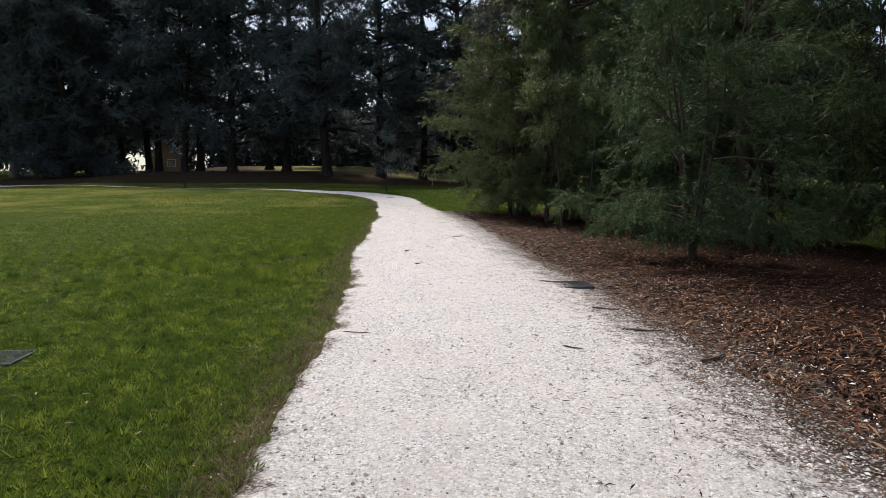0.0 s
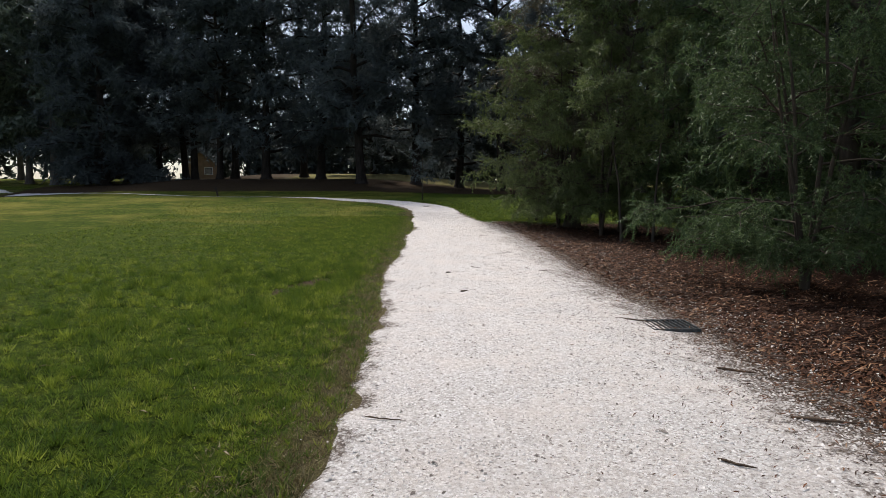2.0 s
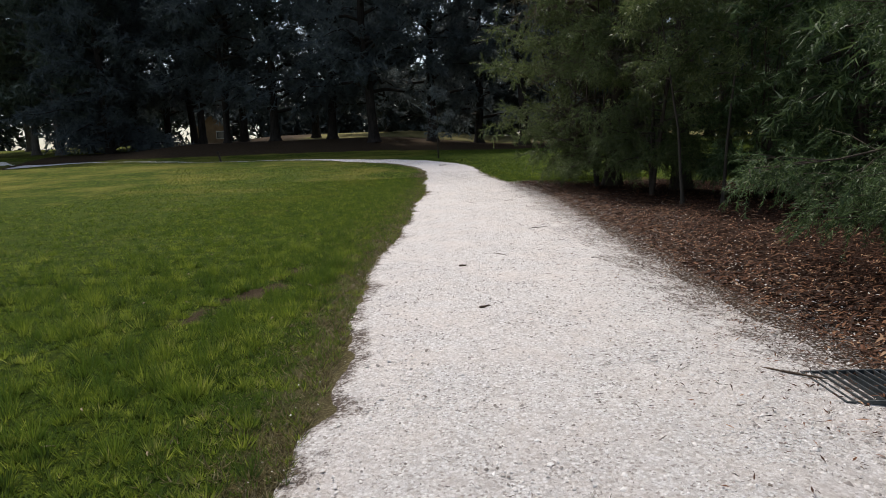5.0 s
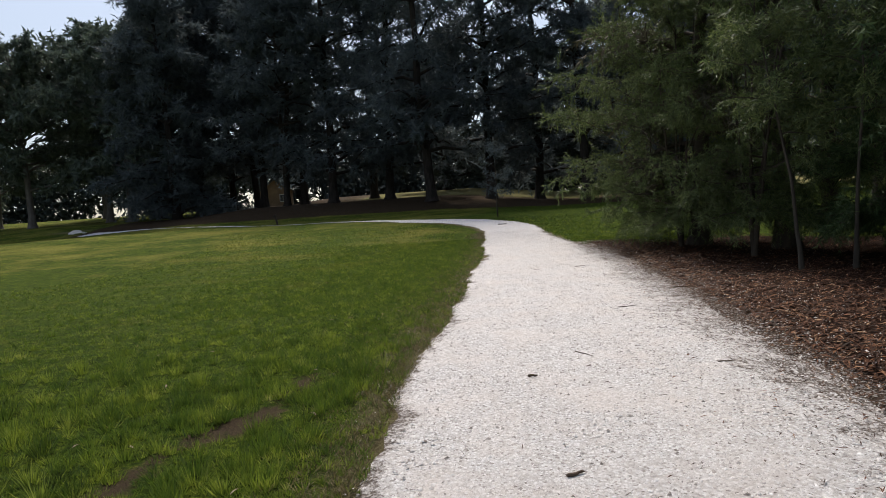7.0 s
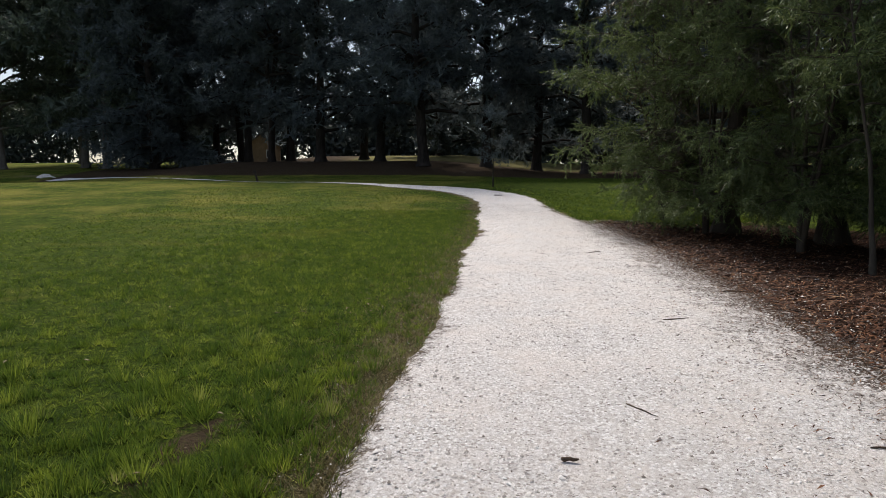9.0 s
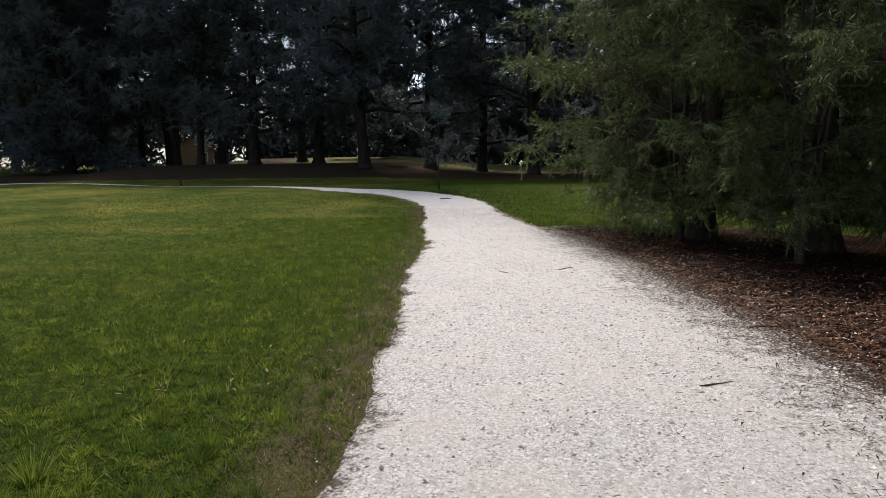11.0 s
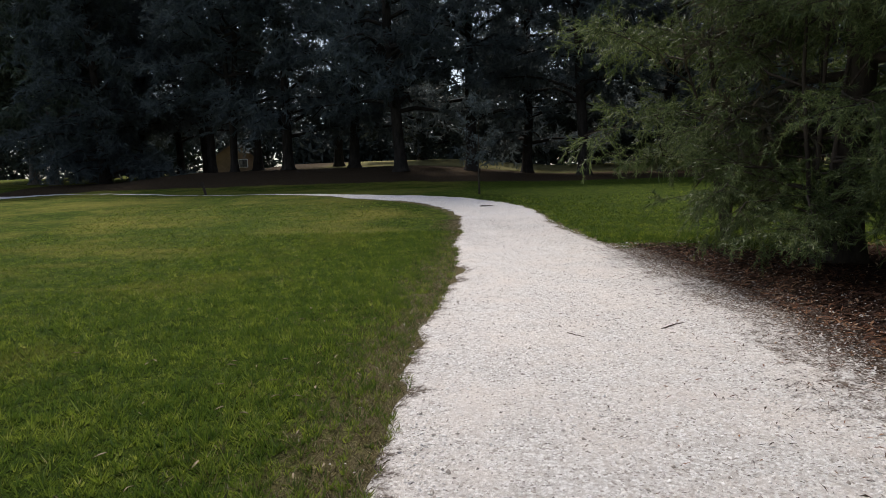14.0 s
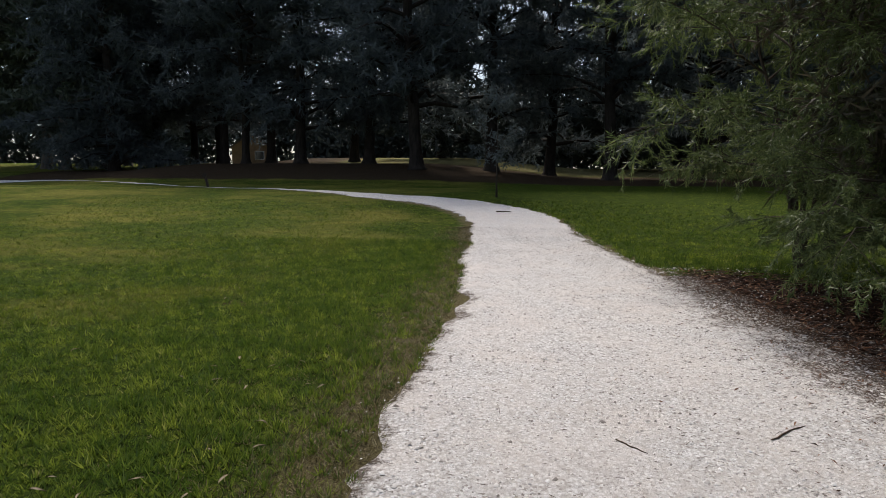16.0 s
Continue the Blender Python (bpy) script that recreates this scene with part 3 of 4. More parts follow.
# wattle bushes along the path's edge
wattle((2.75, 24.7), 8.2, 3.1, 11, limbs=56, leaves=56, leaf=(0.078, 0.011), spray=0.7, base=0.1, floor=0.35)
wattle((3.7, 21.7), 8.4, 2.4, 12, limbs=42, leaf=(0.1, 0.0125), spray=0.6, base=0.12, floor=0.5)
wattle((6.0, 20.6), 5.5, 2.0, 18, limbs=26, leaves=16, leaf=(0.15, 0.018), base=0.08, floor=0.4, leaf_mat=acacia_blue)
wattle((4.9, 11.8), 7.2, 2.5, 13, limbs=44, leaves=44, leaf=(0.068, 0.011), spray=0.75, twig_len=0.36, leaf_mat=acacia_blue, base=0.08, droop=0.5, floor=0.42)
wattle((6.9, 17.8), 7.5, 2.6, 14, leaves=15, leaf=(0.16, 0.022), leaf_mat=acacia_blue)
wattle((9.8, 13.2), 7.5, 2.6, 15, leaves=15, leaf=(0.16, 0.022), base=0.06)
wattle((2.2, 27.2), 7.8, 3.2, 16, leaves=26, leaf=(0.13, 0.014), base=0.2, droop=0.25, floor=0.9)
# the tall trees behind them
tall_tree((3.3, 25.1), 13, 3.2, 21, leaf_mat=brown_leaf)
tall_tree((4.95, 23.4), 13.5, 3.4, 22, leaf_mat=acacia_leaf)
tall_tree((7.8, 15.6), 13, 3.8, 23, limbs=44, base=0.1)
tall_tree((8.2, 20.8), 14, 4.0, 24)
tall_tree((11.0, 11.5), 13, 4.0, 25, leaf_mat=acacia_leaf, base=0.1)
tall_tree((7.6, 27.5), 14, 4.2, 26, base=0.1)
tall_tree((12.0, 22.5), 14, 4.2, 27, base=0.08)
tall_tree((13.5, 16.5), 14, 4.2, 28, base=0.08)
tall_tree((11.0, 32.0), 14, 4.4, 29, base=0.08)
tall_tree((9.5, 5.0), 13, 3.6, 30)
for at, H, seed, lean in (((3.8, 19.3), 5.5, 31, (-0.5, 0.2)), ((4.6, 19.1), 6.0, 32, (0.4, 0.3))):
    tree("wattle_sapling", at, H, 1.1, seed, base=0.45, limbs=16, subs=6, twigs=7, leaves=12, leaf=(0.13, 0.016), trunk_r=0.038, lean=lean, leaf_mat=acacia_leaf,
         bark=grey_bark, label="slender young wattle with a thin grey stem in the mulch", category="sapling", group="saplings in the mulch")


def pine(at, H, R, seed, **kw):
    opts = dict(base=0.13, limbs=54, subs=10, twigs=6, leaves=11, leaf=(0.56, 0.118), droop=0.12, rise=0.16, trunk_r=0.42, profile="cone", leaf_mat=pine_leaf, bark=shaded_bark,
                sub_len=0.5, twig_len=0.9, label="tall dark pine with heavy spreading limbs on the bank", category="tree", group="pines along the bank", tri=True, wood=False, floor=0.4)
    opts.update(kw)
    return tree("pine_tree", at, H, R, seed, **opts)


PINES = [((-27, 64), 31, 7.5, 0.14), ((-21.8, 63.2), 30, 7.0, 0.07), ((-16.5, 64.5), 32, 7.0, 0.06), ((-10.9, 57.4), 31, 6.8, 0.13), ((-6.2, 60.5), 30, 6.5, 0.08), ((-2.2, 66), 31, 7.0, 0.07),
         ((2.0, 60.4), 29, 6.5, 0.08), ((8, 62), 30, 7, 0.07), ((14, 56), 28, 7, 0.1), ((-33, 71), 31, 7.5, 0.2), ((-21, 74), 33, 7.5, 0.12), ((-28.1, 70.8), 32, 7.5, 0.18), ((-44, 76), 31, 7.5, 0.2), ((-46, 71), 27, 7, 0.03), ((-42, 80), 30, 7.5, 0.12), ((-37, 77), 30, 7.5, 0.15)]
for i, (at, H, R, low) in enumerate(PINES):
    pine(at, H, R, 100 + i, base=low, sparse={3: 0.16, 4: 0.14, 5: 0.05, 6: 0.16}.get(i, 0.0), stems=2 if i == 0 else 1)
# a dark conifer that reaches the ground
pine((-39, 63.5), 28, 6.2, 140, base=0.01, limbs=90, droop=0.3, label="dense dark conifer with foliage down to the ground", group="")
GUMS = [((-47, 67), 20, 6.5), ((-53, 71), 22, 7), ((-60, 67), 20, 7), ((-70, 72), 21, 7.5), ((-61, 80), 23, 8), ((-80, 66), 21, 7.5), ((-49, 78), 23, 7.5)]
for i, (at, H, R) in enumerate(GUMS):
    tree("gum_tree", at, H, R, 160 + i, base=0.2, limbs=48, subs=10, twigs=7, leaves=9, leaf=(0.6, 0.22), droop=0.3, rise=0.45, trunk_r=0.4, profile="round", leaf_mat=gum_leaf,
         bark=pale_bark, label="tall grey-green gum tree with a rounded crown", category="tree", group="gum trees beyond the lawn", sub_len=0.45, twig_len=0.8, tri=True, wood=False)
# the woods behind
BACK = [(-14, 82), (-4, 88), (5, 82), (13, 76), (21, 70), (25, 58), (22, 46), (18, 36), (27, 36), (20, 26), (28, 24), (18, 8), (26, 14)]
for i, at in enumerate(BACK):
    pine(at, (26 if i > 3 else 18) + (i * 7) % 5, 7.0, 200 + i, base=0.04, limbs=40, leaves=6, leaf=(1.0, 0.25), sparse=0.0 if i < 9 else 0.45, leaf_mat=shaded_forest_leaf, label="dark forest pine standing behind the first row", group="woods behind")


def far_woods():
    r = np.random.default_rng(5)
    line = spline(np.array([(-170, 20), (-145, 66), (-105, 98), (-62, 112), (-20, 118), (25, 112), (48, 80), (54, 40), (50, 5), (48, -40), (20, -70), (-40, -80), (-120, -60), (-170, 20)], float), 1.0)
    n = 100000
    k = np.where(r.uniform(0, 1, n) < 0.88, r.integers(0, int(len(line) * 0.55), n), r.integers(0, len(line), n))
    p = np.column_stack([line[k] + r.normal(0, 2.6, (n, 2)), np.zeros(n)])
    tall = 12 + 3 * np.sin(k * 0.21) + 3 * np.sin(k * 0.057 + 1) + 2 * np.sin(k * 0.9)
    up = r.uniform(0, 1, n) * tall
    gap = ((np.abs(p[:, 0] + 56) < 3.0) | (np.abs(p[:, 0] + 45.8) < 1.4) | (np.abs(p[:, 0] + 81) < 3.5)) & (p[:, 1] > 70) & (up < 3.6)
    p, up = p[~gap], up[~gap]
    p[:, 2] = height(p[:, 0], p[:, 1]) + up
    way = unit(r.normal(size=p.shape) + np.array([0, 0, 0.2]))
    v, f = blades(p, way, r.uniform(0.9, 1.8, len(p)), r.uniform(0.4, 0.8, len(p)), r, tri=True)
    tagged(mesh_ob("far_woods", v, f, shaded_forest_leaf), "dark belt of distant woodland around the park", "woods", kind="stuff")


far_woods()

tree("young_tree", (-3.55, 38.2), 3.7, 1.0, 41, base=0.28, limbs=18, subs=6, twigs=6, leaves=7, leaf=(0.1, 0.03), trunk_r=0.03, leaf_mat=pine_leaf, bark=grey_bark, droop=0.5, rise=0.7, sparse=0.35,
     label="young tree with thin drooping foliage planted in the lawn", category="sapling")


# ---- fixtures ----
def drain_grate(at, size, turn, bars):
    top = tagged(new("drain_grate"), "flat steel drain grate with long bars set in the ground", "drain grate")
    lx, ly = size
    bm = bmesh.new()
    for sx in (-1, 1):
        box(bm, (0.016, ly, 0.04), (sx * (lx / 2 - 0.008), 0, -0.002), bevel=0.003)
        box(bm, (lx - 0.032, 0.016, 0.04), (0, sx * (ly / 2 - 0.008), -0.002), bevel=0.003)
    part("frame", bm, grate_steel, top)
    # a thin dark plate in place of the unlit hollow
    bm = bmesh.new()
    box(bm, (lx - 0.02, ly - 0.02, 0.01), (0, 0, -0.016))
    part("pit_shade", bm, pit_shade_mat, top, "near-black plate that stands for the shade under the bars")
    first = None
    for i in range(bars):
        x = -lx / 2 + 0.03 + (lx - 0.06) * (i + 0.5) / bars
        if first is None:
            bm = bmesh.new()
            box(bm, (0.009, ly - 0.034, 0.03), (0, 0, 0.002), bevel=0.002)
            bar = part("bar", bm, grate_steel, top)
            first = bar.data
        else:
            bar = new("bar", first)
            bar.parent = top
        bar.location = (x, 0, 0.0)
    top.matrix_basis = pose(at[0], at[1], float(height(at[0], at[1])) + at[2], 0, 0, turn)
    return top


drain_grate((1.98, 9.12, 0.032), (0.54, 0.5), 4, 8)
drain_grate((-3.78, 5.0, 0.005), (0.42, 0.42), 6, 12)


def marker_post(at):
    top = tagged(new("marker_post"), "short dark leaning timber post with a small head at the path", "post")
    bm = bmesh.new()
    box(bm, (0.12, 0.12, 0.86), (0, 0, 0.38), bevel=0.012)
    part("post", bm, post_mat, top)
    bm = bmesh.new()
    box(bm, (0.2, 0.05, 0.14), (-0.03, -0.07, 0.68), bevel=0.01)
    part("marker_plate", bm, post_mat, top, "small dark marker plate")
    top.matrix_basis = pose(at[0], at[1], float(height(*at)) - 0.05, 0, -12, 20)


marker_post((-19.6, 46.4))


def house(at, turn):
    top = tagged(new("house"), "tan rendered house with a dark gabled roof behind the pines", "house")
    w, d, h, g = 5.2, 8.0, 2.6, 1.9
    bm = bmesh.new()
    pts = [(-w / 2, 0), (w / 2, 0), (w / 2, h), (0, h + g), (-w / 2, h)]
    fr = [bm.verts.new((x, 0, z)) for x, z in pts]
    bk = [bm.verts.new((x, d, z)) for x, z in pts]
    bm.faces.new(fr)
    bm.faces.new(bk[::-1])
    for i in range(5):
        bm.faces.new((fr[i], bk[i], bk[(i + 1) % 5], fr[(i + 1) % 5]))
    bmesh.ops.recalc_face_normals(bm, faces=bm.faces)
    part("wall", bm, house_wall_mat, top)
    ang = math.degrees(math.atan2(g, w / 2))
    for s in (-1, 1):
        bm = bmesh.new()
        ln = math.hypot(w / 2, g) + 0.5
        m = pose(s * (w / 4 + 0.12), d / 2, h + g / 2 + 0.05, 0, s * ang, 0) @ Matrix.Diagonal((ln, d + 0.8, 0.14, 1))
        bmesh.ops.create_cube(bm, size=1.0, matrix=m)
        part("roof", bm, house_roof_mat, top)
    bm = bmesh.new()
    box(bm, (1.2, 0.08, 1.1), (1.2, -0.02, 1.5), bevel=0.01)
    win = part("window", bm, glass_mat, top, "dark window")
    bm = bmesh.new()
    for sx in (-0.62, 0.62):
        box(bm, (0.07, 0.12, 1.24), (1.2 + sx, -0.03, 1.5))
    for sz in (1.03, 2.17):
        box(bm, (1.17, 0.12, 0.07), (1.2, -0.03, sz - 0.1))
    part("frame", bm, white_mat, win)
    top.matrix_basis = pose(at[0], at[1], float(height(*at)) - 0.1, 0, 0, turn)


house((-45.3, 99.0), 24)


# ---- loose sticks and leaves ----
def stick(at, length, thick, turn, seed, mat=None, name="fallen_stick", label="dark dry fallen stick lying on the gravel"):
    r = np.random.default_rng(seed)
    k = 7
    u = np.linspace(-0.5, 0.5, k)
    p = np.column_stack([u * length, np.cumsum(r.normal(0, 0.02 * length, k)), thick * (0.8 + 0.5 * r.uniform(0, 1, k))])
    rad = thick * (1 - 0.5 * (u + 0.5)) * r.uniform(0.85, 1.15, k)
    rad[0] *= 0.6
    rad[-1] *= 0.4
    v, f = tubes(p[None], rad[None], 7)
    caps = [np.arange(7)[None, ::-1], (np.arange(7) + 7 * (k - 1))[None]]
    ob = mesh_ob(name, v, [f] + caps, mat or stick_mat, smooth=True)
    ob.matrix_basis = pose(at[0], at[1], float(height(at[0], at[1])) + at[2], 0, 0, turn)
    return tagged(ob, label, "stick", "sticks on the path")


# sticks; (-0.76, 12.64) stands in for a dark stone, (-2.9, 33.7) for a flat object
for i, (x, y, ln, th, turn) in enumerate([(2.0, 7.3, 0.34, 0.014, -25), (2.07, 6.1, 0.42, 0.014, -8), (1.18, 5.34, 0.2, 0.009, -30), (2.34, 5.11, 0.36, 0.018, 35), (1.62, 9.3, 0.4, 0.012, -30),
                                          (-0.05, 20.94, 0.37, 0.007, 45), (-0.99, 20.58, 0.22, 0.006, -43), (2.76, 18.9, 0.6, 0.02, -20), (-0.85, 5.85, 0.28, 0.006, -10), (1.5, 17.6, 0.5, 0.012, 15),
                                          (0.4, 15.9, 0.3, 0.007, 20), (-0.3, 13.4, 0.25, 0.006, -50), (0.95, 13.1, 0.16, 0.007, 10), (-0.76, 12.64, 0.09, 0.014, 5), (-2.9, 33.7, 0.4, 0.02, 8), (-0.44, 10.74, 0.12, 0.012, 30), (2.9, 16.9, 0.7, 0.015, 40), (3.1, 9.2, 0.5, 0.012, 70), (3.6, 7.0, 0.6, 0.014, 15)]):
    stick((x, y, 0.018), ln, th, turn, 300 + i)

POOL = {}


def fallen_leaf(at, length, turn, kind, label):
    """A curled dead leaf; four shapes are shared."""
    if kind not in POOL:
        r = np.random.default_rng(400 + kind)
        u = np.linspace(0, 1, 8)
        wdt = 0.1 * np.sin(np.pi * u ** 0.8) * (0.8 + 0.4 * r.uniform()) + 0.006
        bend = 0.12 * np.sin(u * 3 + kind)
        lift = 0.08 + 0.12 * u * (1 - u) * 4 * r.uniform(0.3, 1)
        v = np.concatenate([np.column_stack([u - 0.5, bend + c * wdt, lift + abs(c) * 0.07]) for c in (-1, 0, 1)])
        i = np.arange(7)
        f = np.concatenate([np.column_stack([i + 8 * c, i + 1 + 8 * c, i + 9 + 8 * c, i + 8 + 8 * c]) for c in (0, 1)])
        made = mesh_ob("fallen_leaf", v, f, dead_leaf_mat, smooth=True)
        POOL[kind] = made.data
        ob = made
    else:
        ob = new("fallen_leaf", POOL[kind])
    ob.matrix_basis = pose(at[0], at[1], float(height(at[0], at[1])) + at[2], 0, 0, turn) @ Matrix.Scale(length, 4)
    return tagged(ob, label, "leaf", "fallen leaves on the lawn")


lr = np.random.default_rng(17)
LEAVES = [(-2.2, 2.6), (-3.1, 16.65), (-3.04, 19.78), (-2.5, 4.1), (-1.6, 5.0), (-2.9, 12.9), (-2.6, 17.2), (-3.3, 17.4), (-2.4, 16.1), (-3.8, 17.9), (-2.1, 8.0), (-2.75, 18.6)]
for i in range(48):
    y = lr.uniform(15.5, 22)
    x = np.interp(y, LINE[:, 1], LINE[:, 0] - LINE[:, 2]) - 0.15 - lr.gamma(2.0, 0.45)
    LEAVES.append((float(x), float(y)))
for i in range(70):
    y = lr.uniform(3, 27)
    x = np.interp(y, LINE[:, 1], LINE[:, 0] - LINE[:, 2]) - 0.2 - lr.exponential(1.8)
    LEAVES.append((float(x), float(y)))
for i, (x, y) in enumerate(LEAVES):
    fallen_leaf((x, y, 0.02), float(lr.uniform(0.045, 0.1)), float(lr.uniform(0, 360)), i % 4, "pale curled dead gum leaf lying in the grass")


# ---- what nobody could count: grass, chips, leaf litter ----
def edge_x(y, side):
    return np.interp(y, LINE[:600, 1], (LEFT_X if side < 0 else RIGHT_X)[:600])


def grass():
    r = np.random.default_rng(23)
    parts = []

    def sow(m, k, tx, ty, lo, hi, width, spread, radius, dry=False):
        """m tufts of k blades each."""
        d, _ = beside(tx, ty)
        if dry:
            keep = (d > -0.06) & (r.uniform(0, 1, m) < 1 - ease(d, 0.1, 0.4 + verge_width(ty)))
        else:
            patchy = 0.55 + 0.45 * ease(wave(tx, ty, 2.2) + 0.6 * wave(tx, ty, 7.0), -0.7, 0.5)
            thin = 0.3 + 0.7 * ease(d + 0.25 * wave(tx, ty, 5.0), 0.0, 0.9 * verge_width(ty))
            bare = 1 - 0.97 * np.clip(1.1 * streak(tx, ty), 0, 1)
            keep = (r.uniform(0, 1, m) < thin * bare * patchy) & (d > -0.08)
        tx, ty = tx[keep], ty[keep]
        size = r.uniform(0.6, 1.3, len(tx)) * np.clip(0.95 + 0.5 * wave(tx, ty, 1.1) * wave(ty, tx, 1.7) + 0.25 * r.normal(size=len(tx)), 0.4, 1.9)
        a = r.uniform(0, 6.283, (len(tx), k))
        q = r.uniform(0.15, 1.0, (len(tx), k))
        x = (tx[:, None] + np.cos(a) * q * radius).ravel()
        y = (ty[:, None] + np.sin(a) * q * radius).ravel()
        lean = (q * spread).ravel()
        a = a.ravel() + r.normal(0, 0.5, a.size)
        way = unit(np.column_stack([np.cos(a) * lean, np.sin(a) * lean, np.ones(len(x))]))
        root = np.column_stack([x, y, height(x, y) + 0.012 * wave(x, y, 4.0) - 0.004])
        ln = r.uniform(lo, hi, len(x)) * np.repeat(size, k)
        (straw if dry else parts).append(blades(root, way, ln, width * r.uniform(0.7, 1.3, len(x)), r, 0.12, True)[0])
        if not dry:
            tone = 0.46 + 0.23 * r.normal(size=len(tx)) + 0.08 * wave(tx, ty, 8.0) + 0.06 * wave(ty, tx, 3.1)
            tones.append(np.repeat(np.clip(tone, 0, 1), 3 * k))

    straw, tones = [], []
    m = 44000
    y = r.uniform(1.2, 29, m)
    sow(m, 8, edge_x(y, -1) + 0.1 - r.exponential(1.7, m), y, 0.035, 0.095, 0.0075, 1.0, 0.024)
    m = 15000
    y = r.uniform(2, 36, m)
    sow(m, 7, edge_x(y, -1) - r.uniform(1.0, 12, m), y, 0.035, 0.08, 0.011, 0.9, 0.03)
    # short, close-grown tufts where the edge widens
    m = 13000
    y = r.uniform(16, 29, m)
    sow(m, 8, edge_x(y, -1) - 0.2 - 6.0 * r.beta(1.0, 1.6, m), y, 0.04, 0.1, 0.011, 1.0, 0.035)
    # long tufts in the rough strip
    m = 1100
    sow(m, 56, -2.2 - r.exponential(2.4, m), r.normal(11.2, 2.0, m), 0.07, 0.18, 0.0065, 0.7, 0.06)
    m = 420
    sow(m, 40, edge_x(r.uniform(2, 9, m), -1) - r.uniform(0.3, 5, m), r.uniform(2, 9, m), 0.06, 0.12, 0.007, 0.8, 0.04)
    # the lawn past the end of the mulch
    m = 5000
    y = r.uniform(27.2, 37, m)
    sow(m, 7, edge_x(y, 1) + r.exponential(2.2, m), y, 0.04, 0.09, 0.013, 0.8, 0.03)
    m = 1500
    sow(m, 8, r.uniform(-0.5, 5, m), r.uniform(26.9, 28.2, m), 0.06, 0.13, 0.013, 0.8, 0.03)
    # dry, trodden blades along the edge
    m = 17000
    y = r.uniform(1.2, 31, m)
    sow(m, 7, edge_x(y, -1) + 0.12 - r.exponential(0.7 * verge_width(y), m), y, 0.03, 0.075, 0.006, 1.9, 0.04, True)
    v = np.concatenate(straw)
    tagged(mesh_ob("dry_grass", v, np.arange(len(v)).reshape(-1, 3), straw_mat), "dry straw-coloured trodden grass along the path edge", "grass", kind="stuff")
    v = np.concatenate(parts)
    tagged(mesh_ob("grass", v, np.arange(len(v)).reshape(-1, 3), blade_mat, attrs={"tone": np.concatenate(tones)}), "short green lawn grass with longer tufts beside the path", "grass", kind="stuff")


grass()


def stones():
    r = np.random.default_rng(29)
    n = 60000
    y = 1.5 + 29.5 * r.uniform(0, 1, n) ** 1.1
    a, b = edge_x(y, -1), edge_x(y, 1)
    x = a + (b - a) * r.uniform(0.05, 1.0, n)
    far = r.uniform(0, 1, n) < 0.42
    x = np.where(far & (y < 27), b - 0.7 + r.gamma(2.0, 0.5, n), x)
    near = r.uniform(0, 1, n) < 0.006
    x = np.where(near, a + 0.12 - r.exponential(0.12, n), x)
    size = 0.004 + r.exponential(0.0032, n)
    size = np.minimum(size, np.where(near, 0.006, 0.015))
    d, _ = beside(x, y)
    lift = 0.018 + 0.026 * ease(d, 0.1, 0.6) * (x > np.interp(y, LINE[:600, 1], LINE[:600, 0]))
    c = np.column_stack([x, y, height(x, y) + lift + 0.25 * size])
    o = np.array([(1, 0, -0.3), (0, 1, -0.3), (-1, 0, -0.3), (0, -1, -0.3), (0.15, 0.1, 0.75)])
    ang = r.uniform(0, 6.28, n)
    st = r.uniform(0.6, 1.5, (n, 5, 1)) * o[None] * np.array([1.25, 0.85, 0.8])
    rot = np.stack([np.cos(ang), -np.sin(ang), np.sin(ang), np.cos(ang)], -1).reshape(n, 2, 2)
    st[..., :2] = np.einsum('nij,nkj->nki', rot, st[..., :2])
    v = (c[:, None] + st * size[:, None, None]).reshape(-1, 3)
    f = np.array([(0, 1, 4), (1, 2, 4), (2, 3, 4), (3, 0, 4)])
    f = (np.arange(n)[:, None, None] * 5 + f[None]).reshape(-1, 3)
    tagged(mesh_ob("gravel", v, f, stone_mat), "loose white limestone chips strewn over the path", "gravel", kind="stuff")


stones()


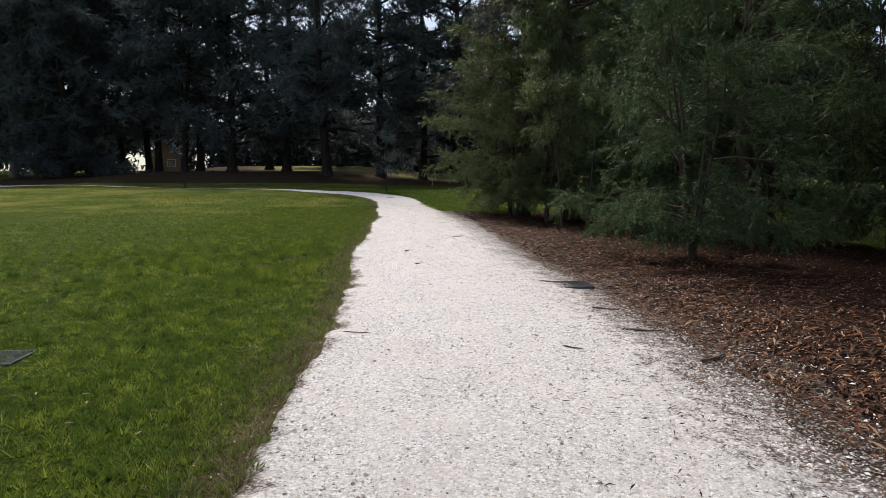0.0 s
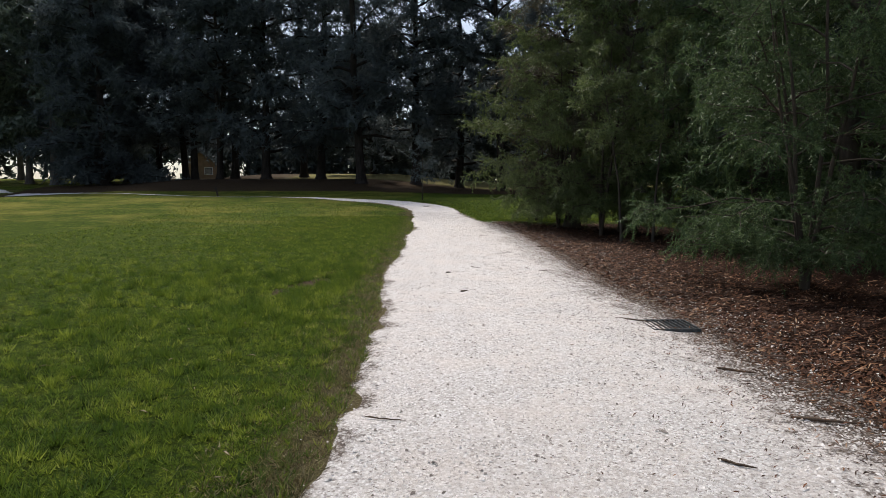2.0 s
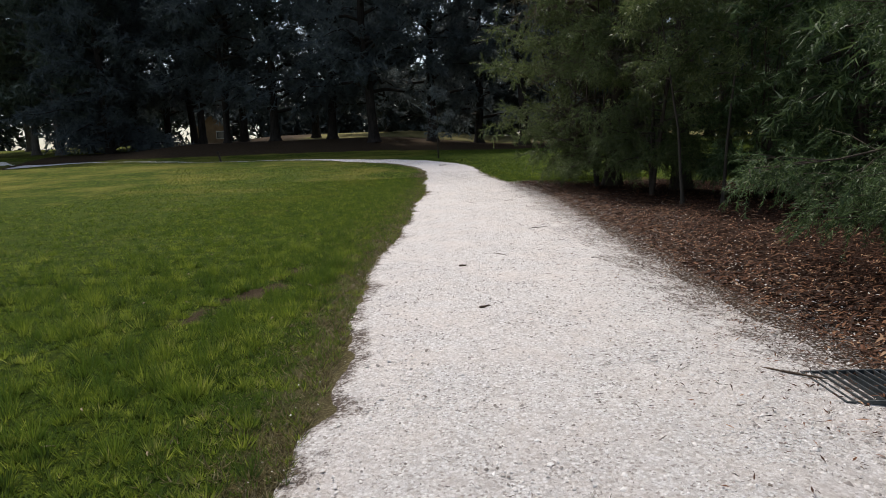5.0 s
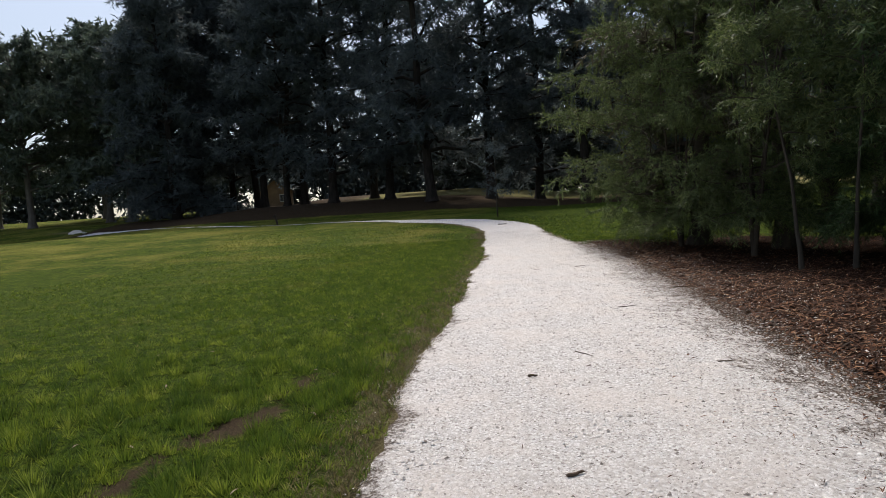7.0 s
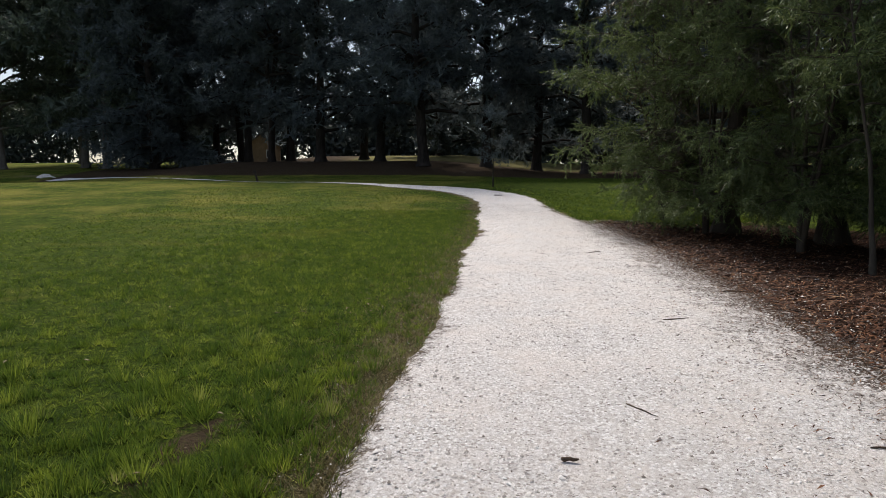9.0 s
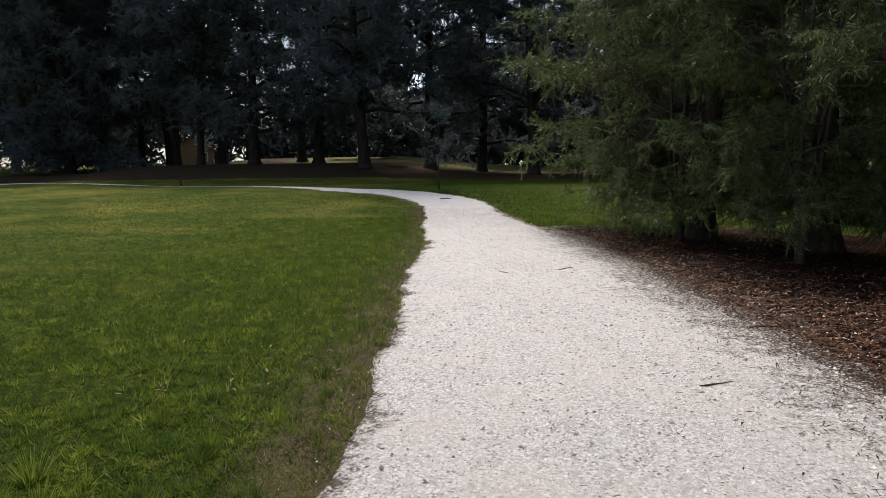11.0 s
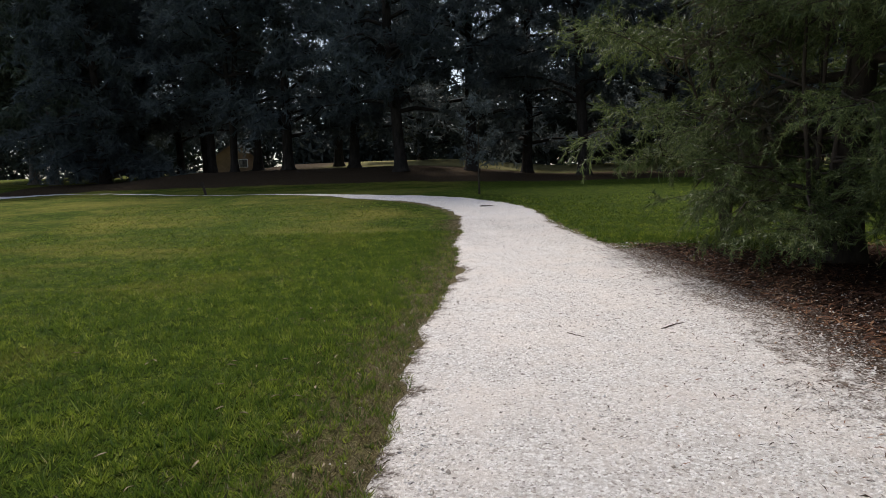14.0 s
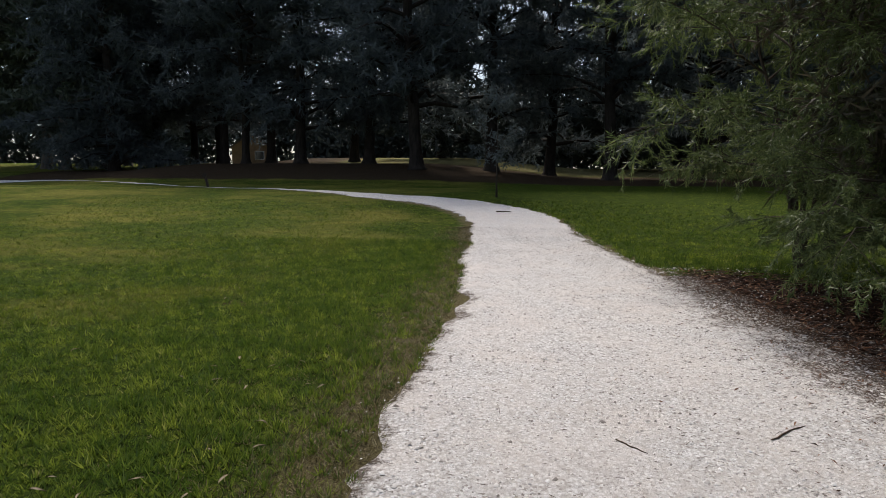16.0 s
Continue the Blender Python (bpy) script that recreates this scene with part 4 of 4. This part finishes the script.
def litter_field():
    r = np.random.default_rng(31)
    n = 78000
    y = r.uniform(-1, 27, n)
    b = edge_x(y, 1)
    x = b + 0.15 + r.exponential(2.3, n)
    far = r.uniform(0, 1, n) < 0.17
    x = np.where(far, b + 0.35 - r.exponential(0.42, n), x)
    keep = (x < bed_right(y)) & (y < 26.4 + 0.3 * np.sin(x * 1.7))
    x, y = x[keep], y[keep]
    n = len(x)
    root = np.column_stack([x, y, height(x, y) + 0.024 + 0.016 * ease(x - edge_x(y, 1), 0.2, 0.7) + r.uniform(0, 0.02, n)])
    ang = r.normal(0.5, 1.0, n)
    way = unit(np.column_stack([np.cos(ang), np.sin(ang), r.normal(0.08, 0.16, n)]))
    small = np.where(x < edge_x(y, 1) + 0.3, 0.5, 1.0)
    ln, wd_ = r.uniform(0.04, 0.15, n) * small, r.uniform(0.009, 0.026, n) * small
    side = unit(np.cross(way, np.array([0, 0, 1.0]) + r.normal(0, 0.25, (n, 3))))
    mid = root + way * (0.5 * ln)[:, None] + np.array([0, 0, 1.0]) * (r.uniform(0, 0.15, n) * ln)[:, None]
    v = np.stack([root, mid + side * wd_[:, None] / 2, root + way * ln[:, None], mid - side * wd_[:, None] / 2], 1).reshape(-1, 3)
    tagged(mesh_ob("leaf_litter", v, np.arange(n * 4).reshape(-1, 4), chip_mat), "red-brown fallen leaves and bark strips covering the mulch", "leaf litter", kind="stuff")
    # dark twigs and bits on the gravel
    n = 5000
    y = r.uniform(1.5, 30, n)
    a, b = edge_x(y, -1), edge_x(y, 1)
    x = a + (b - a) * r.beta(1.6, 1.0, n)
    ang = r.normal(0.2, 0.9, n)
    ln = 0.008 + r.exponential(0.012, n)
    p0 = np.column_stack([x, y, height(x, y) + 0.024])
    p1 = p0 + np.column_stack([np.cos(ang), np.sin(ang), r.normal(0, 0.05, n)]) * ln[:, None]
    v, f = tubes(np.stack([p0, p1], 1), np.column_stack([r.uniform(0.001, 0.0026, n), np.full(n, 0.001)]), 4)
    tagged(mesh_ob("twig_litter", v, f, stick_mat), "small dark twigs and bark bits scattered on the gravel", "twigs", kind="stuff")


litter_field()
